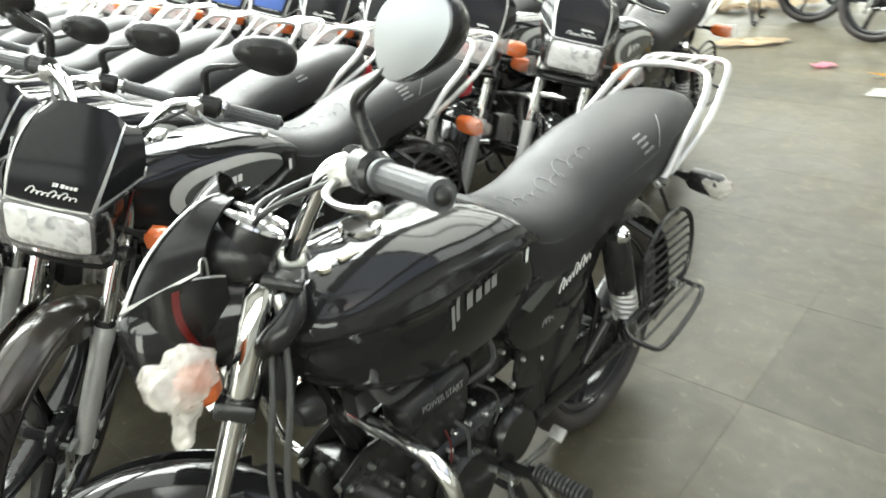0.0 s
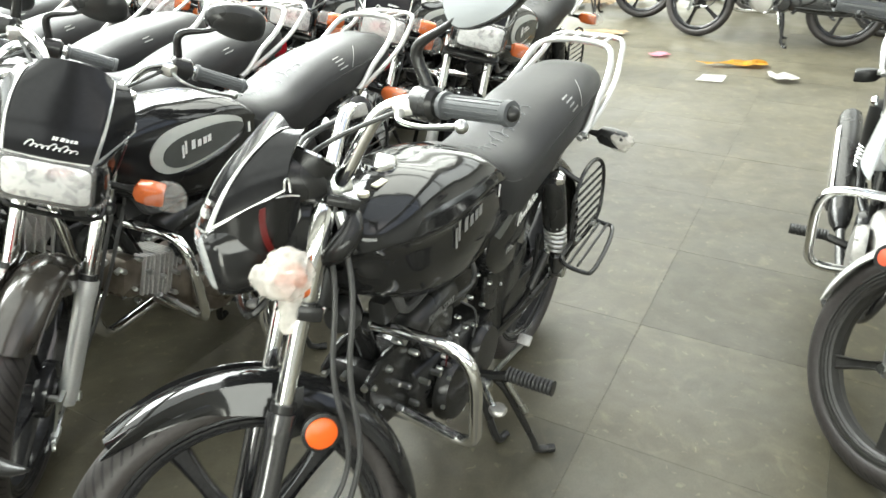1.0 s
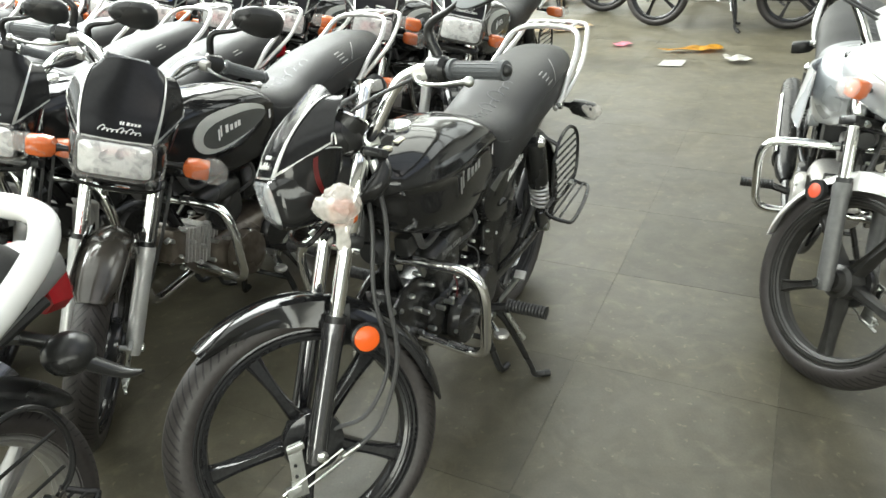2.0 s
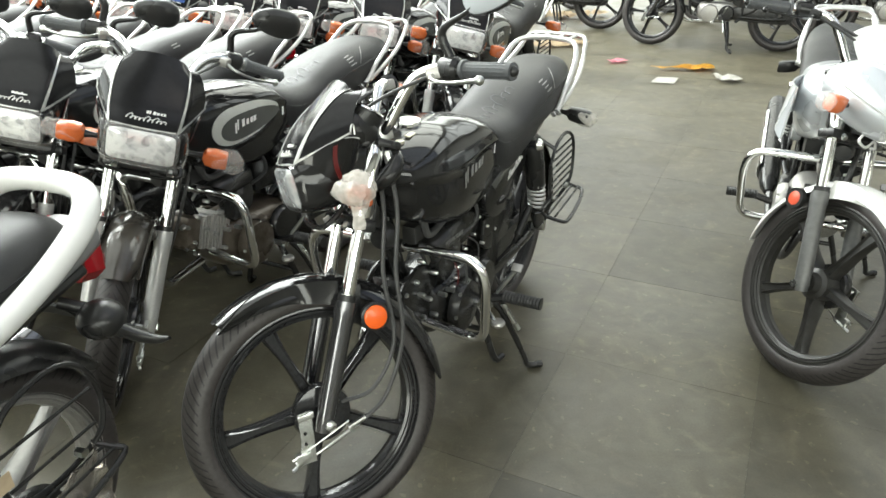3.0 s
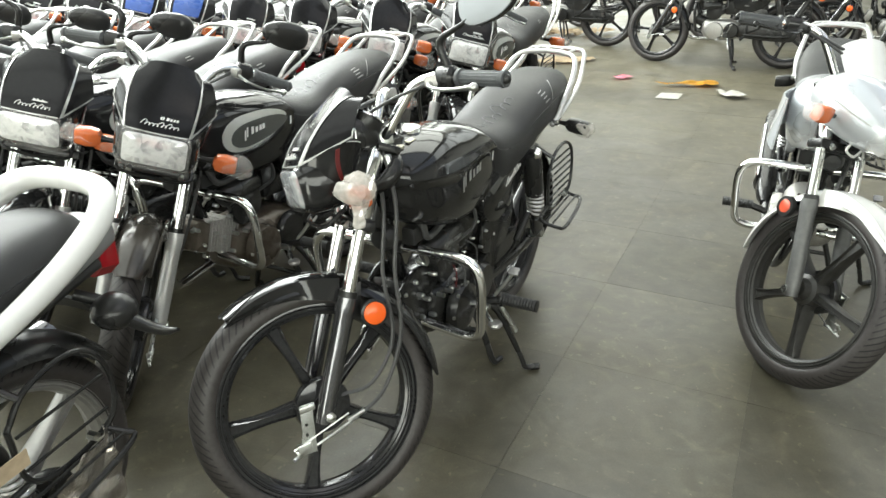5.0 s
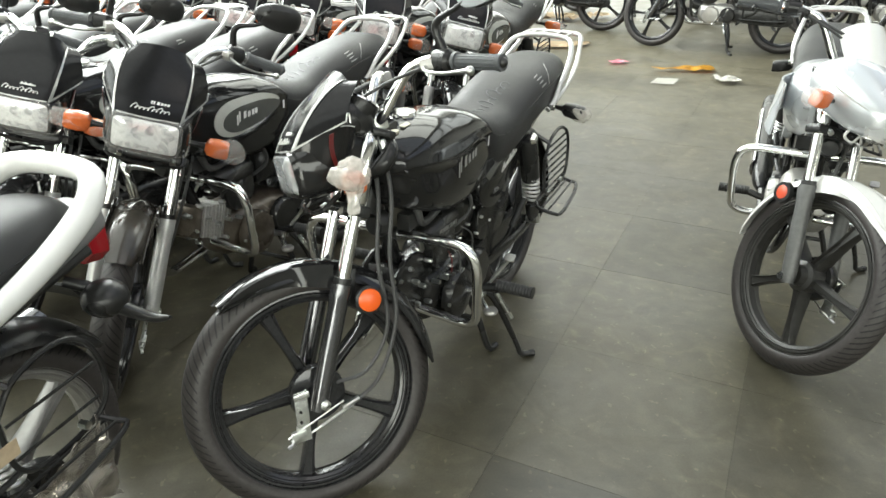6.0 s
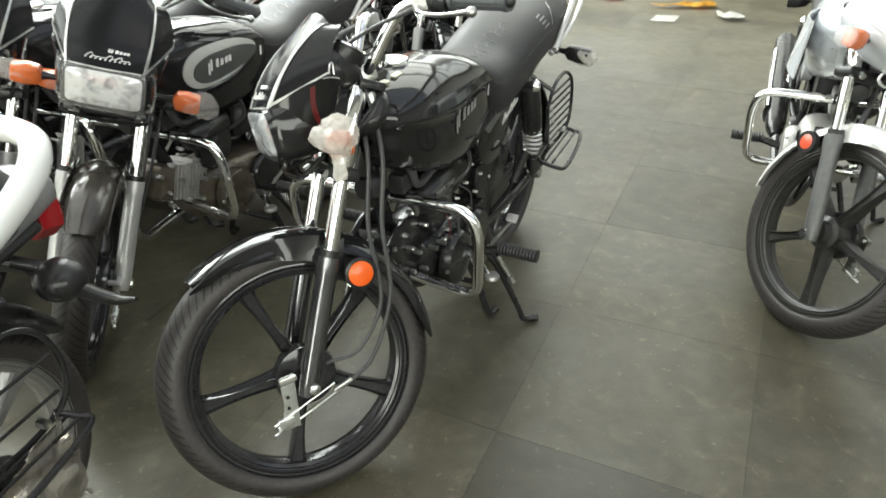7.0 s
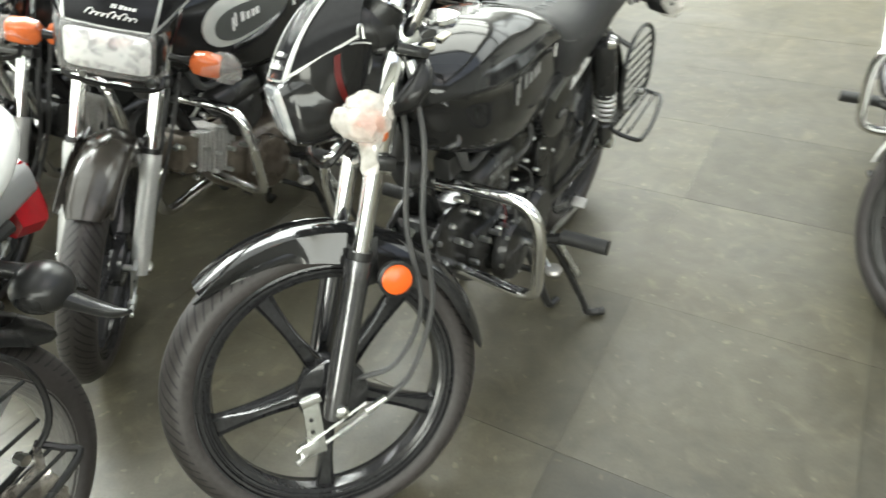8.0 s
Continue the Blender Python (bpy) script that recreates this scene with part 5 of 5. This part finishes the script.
    if lettered:
        font = bpy.data.curves.new("cover_lettering", "FONT")
        font.body, font.size, font.extrude, font.align_x, font.align_y = "POWER START", 0.0165, 0.0006, "CENTER", "CENTER"
        ob = bpy.data.objects.new("cover_lettering", font)
        scene.collection.objects.link(ob)
        bpy.context.view_layer.update()
        me = bpy.data.meshes.new_from_object(ob)
        bpy.data.objects.remove(ob)
        me.materials.clear()
        me.materials.append(SIGNGREY)
        text = new("cover_lettering", me)
        text.parent = bike
        text.matrix_basis = Matrix.Translation((0.085, 0.1106, 0.5735)) @ Matrix.Rotation(radians(-4), 4, "Y") @ Matrix.Rotation(radians(10), 4, "X") @ pose(0, 0, 0, 90, 0, 180)
    return bike


# ---- the hall ----
def slab(name, lo, hi, mat, kind="structure", label=""):
    bm = bmesh.new()
    bmesh.ops.create_cube(bm, size=1, matrix=Matrix.Translation([(a + b) / 2 for a, b in zip(lo, hi)]) @ Matrix.Diagonal((*[b - a for a, b in zip(lo, hi)], 1)))
    me = bpy.data.meshes.new(name)
    bm.to_mesh(me)
    bm.free()
    me.materials.append(mat)
    return tagged(new(name, me), label, "", "", kind)


PLASTER = material("old_plaster", (0.48, 0.475, 0.45), 0.85, vary=0.12, grain=20, bump=0.2, grain2=0.8)
ROOFING = material("roof_sheet", (0.27, 0.27, 0.26), 0.6, vary=0.15, grain=5, bump=0.1, grain2=0.6)
JOINT = material("floor_joint", (0.085, 0.081, 0.064), 0.85, vary=0.3, grain=60, bump=0.3, grain2=3)
x0, x1, y0, y1, top = HALL
slab("floor", (x0, y0, -0.12), (x1, y1, -0.0015), JOINT, label="grey mortar bed under stone floor tiles")
slab("wall_east", (x1, y0, -0.12), (x1 + 0.25, y1, top), PLASTER)
slab("wall_west_1", (x0 - 0.25, y0, -0.12), (x0, y1, 2.1), PLASTER)
slab("wall_west_2", (x0 - 0.25, y0, 4.35), (x0, y1, top), PLASTER)
slab("wall_west_3", (x0 - 0.25, 10.6, 2.1), (x0, y1, 4.35), PLASTER)
slab("wall_west_4", (x0 - 0.25, y0, 2.1), (x0, -4.6, 4.35), PLASTER)
slab("wall_south_1", (x0 - 0.25, y0 - 0.25, -0.12), (-4.7, y0, 2.45), PLASTER)
slab("wall_south_5", (-2.7, y0 - 0.25, -0.12), (x1 + 0.25, y0, 2.45), PLASTER)
slab("wall_south_2", (x0 - 0.25, y0 - 0.25, 4.4), (x1 + 0.25, y0, top), PLASTER)
slab("wall_south_3", (x0 - 0.25, y0 - 0.25, 2.45), (-7.6, y0, 4.4), PLASTER)
slab("wall_south_4", (7.6, y0 - 0.25, 2.45), (x1 + 0.25, y0, 4.4), PLASTER)
slab("wall_north_1", (x0 - 0.25, y1, -0.12), (-6.6, y1 + 0.25, top), PLASTER)
slab("wall_north_2", (6.6, y1, -0.12), (x1 + 0.25, y1 + 0.25, top), PLASTER)
slab("wall_north_3", (-6.6, y1, 3.7), (6.6, y1 + 0.25, top), PLASTER)
slab("ceiling", (x0, y0, top), (x1, SKY_FROM, top + 0.1), ROOFING)
edges = [x0] + [e for s in SKYLIGHTS for e in (s - SKY_HALF, s + SKY_HALF)] + [x1]
for k in range(0, len(edges), 2):
    slab("ceiling_strip", (edges[k], SKY_FROM, top), (edges[k + 1], y1, top + 0.1), ROOFING)
# Unseen bars added below the skylights to break up their reflections.
for k in range(8):
    py = -6.0 + 2.44 * k
    slab("unseen_roof_bar", (x0, py, top - 0.20), (x1, py + 0.09, top - 0.04), ROOFING)
slab("ground", (-60, -60, -0.3), (60, 60, -0.125), JOINT)

# ---- the motorcycles ----
HEAD = 238.6


def put(bike, x, y, heading=HEAD, lean=0.0):
    bike.matrix_basis = pose(x, y, 0, 0, 0, heading) @ pose(0, 0, 0, lean, 0, 0)
    return bike


main = put(commuter("black commuter motorcycle, grey tank lettering, front indicator in bubble wrap", -41, bulb_wrap=True, film=False, rear_wrap=True, flip_mirror=True, right_mirror=False, lettered=True, fender_end=188, fender_start=60), 0.065, 1.384)
second = put(commuter("black commuter motorcycle with grey tank panel and film on its headlamp", 42, panel=True, fins=FINS, engine=DUSTENGINE, leg_mat=LEGSILVER, fender=FILMBLACK), -0.603, 1.886)
white = put(commuter("silver and white commuter motorcycle with small fairing", 44, paint=SILVERPAINT, fender=WHITE, wheel_mat=DUSTWHEEL, fairing=True, film=False, fender_end=186, fender_start=46, engine=ENGINESILVER, rear_mat=PLASTIC, leg_mat=DUSTLEG, reflect_mat=REDREFLECT), 1.551, 1.838, 239.1)
tail = put(commuter("grey motorcycle with thick white grab rail and silver wheels", 0, paint=GREYPAINT, wheel_mat=WHEELSILVER, rail_mat=WHITE, tail="cast", guard_film=True, film=False), -1.156, 0.073, 245)
plain = put(commuter("black commuter motorcycle with grey tank panel and amber indicators", 36, panel=True, fins=FINS, leg_mat=LEGSILVER, fine=False), -1.04, 2.15)
R = random.Random(4)
for k in range(2, 9):
    m = pose(-0.58 - 0.405 * k + R.uniform(-0.03, 0.03), 1.88 + 0.27 * k + R.uniform(-0.05, 0.05), 0, 0, 0, HEAD + R.uniform(-3, 3))
    copy_thing(plain, m)
blue = put(commuter("black commuter motorcycle with blue film on its visor", 36, panel=True, fins=FINS, leg_mat=LEGSILVER, fine=False, covered=BLUE), 0.44 - 0.385 * 4, 3.24 + 0.255 * 4)
for row in range(2):
    for k in range(0 if row == 0 else 2, 9):
        m = pose(0.44 + 1.0 * row - 0.385 * k + R.uniform(-0.03, 0.03), 3.24 + 1.5 * row + 0.255 * k + R.uniform(-0.05, 0.05), 0, 0, 0, HEAD + R.uniform(-4, 4))
        if row == 0 and k == 4:
            blue.matrix_basis = m
        else:
            copy_thing(blue if row == 0 and k == 5 else plain, m)
far = math.degrees(math.atan2(6.735 - 6.138, 2.679 - 3.802))
distant = put(commuter("black commuter motorcycle with bare alloy engine and red decals", -12, panel=True, fine=False, film=False, engine=ENGINESILVER, guard_mat=PLASTIC), 3.23, 6.43, far)
for x, y, h in ((1.9, 7.9, far + 4), (4.9, 6.2, far - 3), (4.3, 7.6, far), (0.75, 8.6, far - 2), (3.1, 8.9, far + 3)):
    copy_thing(distant, pose(x, y, 0, 0, 0, h))


# ---- litter on the floor ----
def litter(name, outline, x, y, turn, mat, label, category, rise=0.012, seed=0, soft=False):
    """A flat, slightly buckled piece: outline of (x, y) round its middle."""
    bm = bmesh.new()
    run = catmull(list(outline) + [outline[0]], 3)[:-1] if soft else [p + (q - p) * k / 5 for p, q in zip(map(np.array, outline), map(np.array, outline[1:] + outline[:1])) for k in range(5)]
    rings = []
    for k in range(5):
        t = 1 - k / 4.2
        rings.append([(px * t, py * t, 0.002 + rise * (0.5 + 0.5 * noise.noise(Vector((px * t * (9 if soft else 14), py * t * (9 if soft else 14), seed))))) for px, py in run])
    loft(rings, bm, cap=False)
    bm.faces.new([v for v in bm.verts][-len(run):])
    geo = bmesh.ops.solidify(bm, geom=list(bm.faces), thickness=0.0015)
    bmesh.ops.recalc_face_normals(bm, faces=bm.faces)
    me = bpy.data.meshes.new(name)
    bm.to_mesh(me)
    bm.free()
    me.materials.append(mat)
    ob = tagged(new(name, me), label, category)
    ob.matrix_basis = pose(x, y, 0, 0, 0, turn)
    return ob


SQUARE = ((-0.13, -0.07), (0.05, -0.11), (0.13, 0.08), (-0.04, 0.12))
litter("paper_sheet", SQUARE, 2.28, 5.15, -10, PAPER, "white sheet of paper lying on the stone floor", "paper", 0.012, 1)
litter("paper_sheet", ((-0.11, -0.08), (0.05, -0.13), (0.13, -0.02), (-0.03, 0.14)), 2.77, 5.08, 20, PAPER, "crumpled white paper lying on the stone floor", "paper", 0.06, 2)
litter("pink_wrapper", ((-0.08, -0.05), (0.08, -0.05), (0.08, 0.05), (-0.08, 0.05)), 2.12, 5.90, 5, PINK, "pink plastic wrapper lying on the stone floor", "wrapper", 0.04, 3)
litter("yellow_bag", ((-0.27, -0.015), (-0.05, -0.05), (0.14, -0.09), (0.25, -0.07), (0.28, 0.02), (0.22, 0.11), (0.08, 0.07), (-0.10, 0.03), (-0.27, 0.02)), 2.58, 5.52, -5, ORANGE, "twisted orange-yellow plastic bag on the floor", "bag", 0.055, 4, True)
litter("cardboard_sheet", ((-0.30, -0.12), (0.10, -0.16), (0.34, -0.04), (0.22, 0.12), (-0.12, 0.16), (-0.32, 0.05)), 1.77, 6.78, 8, CARDBOARD, "torn brown cardboard sheet lying on the floor", "cardboard", 0.05, 5)
SCRAP = random.Random(12)
for k in range(14):
    n = SCRAP.randint(5, 7)
    shape = [(SCRAP.uniform(0.10, 0.26) * math.cos(2 * math.pi * i / n), SCRAP.uniform(0.06, 0.16) * math.sin(2 * math.pi * i / n)) for i in range(n)]
    litter("cardboard_scrap", shape, 1.55 + SCRAP.uniform(0, 1.2), 8.25 + SCRAP.uniform(0, 0.7), SCRAP.uniform(0, 180), CARDBOARD, "crumpled piece of brown packing cardboard", "cardboard", 0.10, 20 + k, True)

# ---- floor tiles ----
def stone_material():
    m = bpy.data.materials.new("floor_stone")
    m.use_nodes = True
    nt = m.node_tree
    b = nt.nodes["Principled BSDF"]
    tc, info = nt.nodes.new("ShaderNodeNewGeometry"), nt.nodes.new("ShaderNodeObjectInfo")

    def tex(scale, detail, dist=0.0):
        n = nt.nodes.new("ShaderNodeTexNoise")
        n.inputs["Scale"].default_value, n.inputs["Detail"].default_value, n.inputs["Distortion"].default_value = scale, detail, dist
        nt.links.new(tc.outputs["Position"], n.inputs["Vector"])
        return n.outputs["Fac"]

    def mixed(fac, a, c, lo, hi, blend="MIX"):
        r = nt.nodes.new("ShaderNodeMapRange")
        r.inputs["From Min"].default_value, r.inputs["From Max"].default_value = lo, hi
        nt.links.new(fac, r.inputs["Value"])
        n = nt.nodes.new("ShaderNodeMix")
        n.data_type, n.blend_type = "RGBA", blend
        nt.links.new(r.outputs[0], n.inputs["Factor"])
        for key, v in (("A", a), ("B", c)):
            if isinstance(v, tuple):
                n.inputs[key].default_value = (*v, 1)
            else:
                nt.links.new(v, n.inputs[key])
        return n.outputs["Result"]
    plain = nt.nodes.new("ShaderNodeMix")
    plain.data_type, plain.blend_type = "RGBA", "MULTIPLY"
    plain.inputs["Factor"].default_value, plain.inputs["A"].default_value = 1.0, (0.085, 0.0795, 0.0590, 1)
    nt.links.new(info.outputs["Color"], plain.inputs["B"])
    base = plain.outputs["Result"]
    def times(colour, fac, lo, hi, dim, lift):
        tint = mixed(fac, (dim, dim, dim), (lift, lift * 0.985, lift * 0.95), lo, hi)
        n = nt.nodes.new("ShaderNodeMix")
        n.data_type, n.blend_type = "RGBA", "MULTIPLY"
        n.inputs["Factor"].default_value = 1.0
        nt.links.new(colour, n.inputs["A"])
        nt.links.new(tint, n.inputs["B"])
        return n.outputs["Result"]
    cloud = times(base, tex(2.2, 7, 0.5), 0.3, 0.7, 0.86, 1.14)
    dust = times(cloud, tex(14.0, 8, 0.3), 0.35, 0.75, 0.90, 1.18)
    scuff = times(dust, tex(3.4, 10, 2.5), 0.40, 0.62, 1.06, 0.84)
    room = times(scuff, tex(0.55, 4, 1.0), 0.3, 0.7, 0.88, 1.12)
    worn = times(room, tex(7.0, 14, 2.0), 0.56, 0.72, 1.0, 1.38)
    grit = times(worn, tex(150.0, 3), 0.4, 0.75, 1.03, 0.88)
    speck = times(grit, tex(34.0, 2, 0.4), 0.665, 0.70, 1.0, 1.55)
    nt.links.new(speck, b.inputs["Base Color"])
    rr = nt.nodes.new("ShaderNodeMapRange")
    rr.inputs["To Min"].default_value, rr.inputs["To Max"].default_value = 0.20, 0.62
    nt.links.new(tex(2.2, 6, 0.5), rr.inputs["Value"])
    nt.links.new(rr.outputs[0], b.inputs["Roughness"])
    bn = nt.nodes.new("ShaderNodeBump")
    bn.inputs["Strength"].default_value, bn.inputs["Distance"].default_value = 0.18, 0.003
    nt.links.new(tex(35.0, 8), bn.inputs["Height"])
    nt.links.new(bn.outputs[0], b.inputs["Normal"])
    return m


STONE = stone_material()
TILE, ANGLE = 0.608, -30.6
floor = bpy.data.objects["floor"]
bm = bmesh.new()
bmesh.ops.create_cube(bm, size=1, matrix=Matrix.Translation((0, 0, -0.014)) @ Matrix.Diagonal((TILE - 0.0009, TILE - 0.0009, 0.028, 1)))
bmesh.ops.bevel(bm, geom=[e for e in bm.edges if all(v.co.z > -0.001 for v in e.verts)], offset=0.0003, segments=1, affect="EDGES")
tile_mesh = bpy.data.meshes.new("tile")
bm.to_mesh(tile_mesh)
bm.free()
tile_mesh.materials.append(STONE)
grid = Matrix.Rotation(radians(ANGLE), 4, "Z")
corner = Vector((0.21, 0.95, 0))
rest = bmesh.new()
T = random.Random(8)
# darker or paler slabs: (column, row) and tone; (-1, 0) and columns -2, -3 painted darker as the bikes' shade
TILE_TONES = {(0, -1): 0.64, (0, 0): 1.02, (-1, 0): 0.82, (-1, -1): 1.0, (0, 1): 1.06, (0, 2): 0.72, (0, 3): 0.84, (1, 0): 0.76, (1, 1): 0.80, (1, -1): 0.82, (1, 2): 0.88, (-1, 1): 0.98, (-1, 2): 1.02, (-1, 3): 0.92, (0, 4): 1.0, (-2, 0): 0.90, (-2, -1): 0.95, (-2, 1): 0.90, (-3, 0): 0.92, (-3, 1): 0.90}
for i in range(-26, 27):
    for j in range(-26, 27):
        p = corner + grid @ Vector(((i + 0.5) * TILE, (j + 0.5) * TILE, 0))
        if not (x0 + 0.5 < p.x < x1 - 0.5 and y0 + 0.5 < p.y < y1 - 0.5):
            continue
        m = Matrix.Translation(p + Vector((0, 0, T.uniform(-0.0005, 0.0)))) @ grid @ pose(0, 0, 0, T.uniform(-0.05, 0.05), T.uniform(-0.05, 0.05), 0)
        if -1.6 < p.x < 4.4 and -0.9 < p.y < 8.4:
            t = new("tile", tile_mesh)
            t.parent, t.matrix_basis = floor, m
            tone = TILE_TONES.get((i, j), T.uniform(0.86, 1.06))
            t.color = (tone, tone, tone, 1)
        else:
            bmesh.ops.create_cube(rest, size=1, matrix=m @ Matrix.Translation((0, 0, -0.014)) @ Matrix.Diagonal((TILE - 0.0009, TILE - 0.0009, 0.028, 1)))
me = bpy.data.meshes.new("far_tiles")
rest.to_mesh(me)
rest.free()
me.materials.append(STONE)
far_tiles = tagged(new("far_tiles", me), "stretch of worn grey stone floor tiles", kind="stuff")
far_tiles.parent = floor
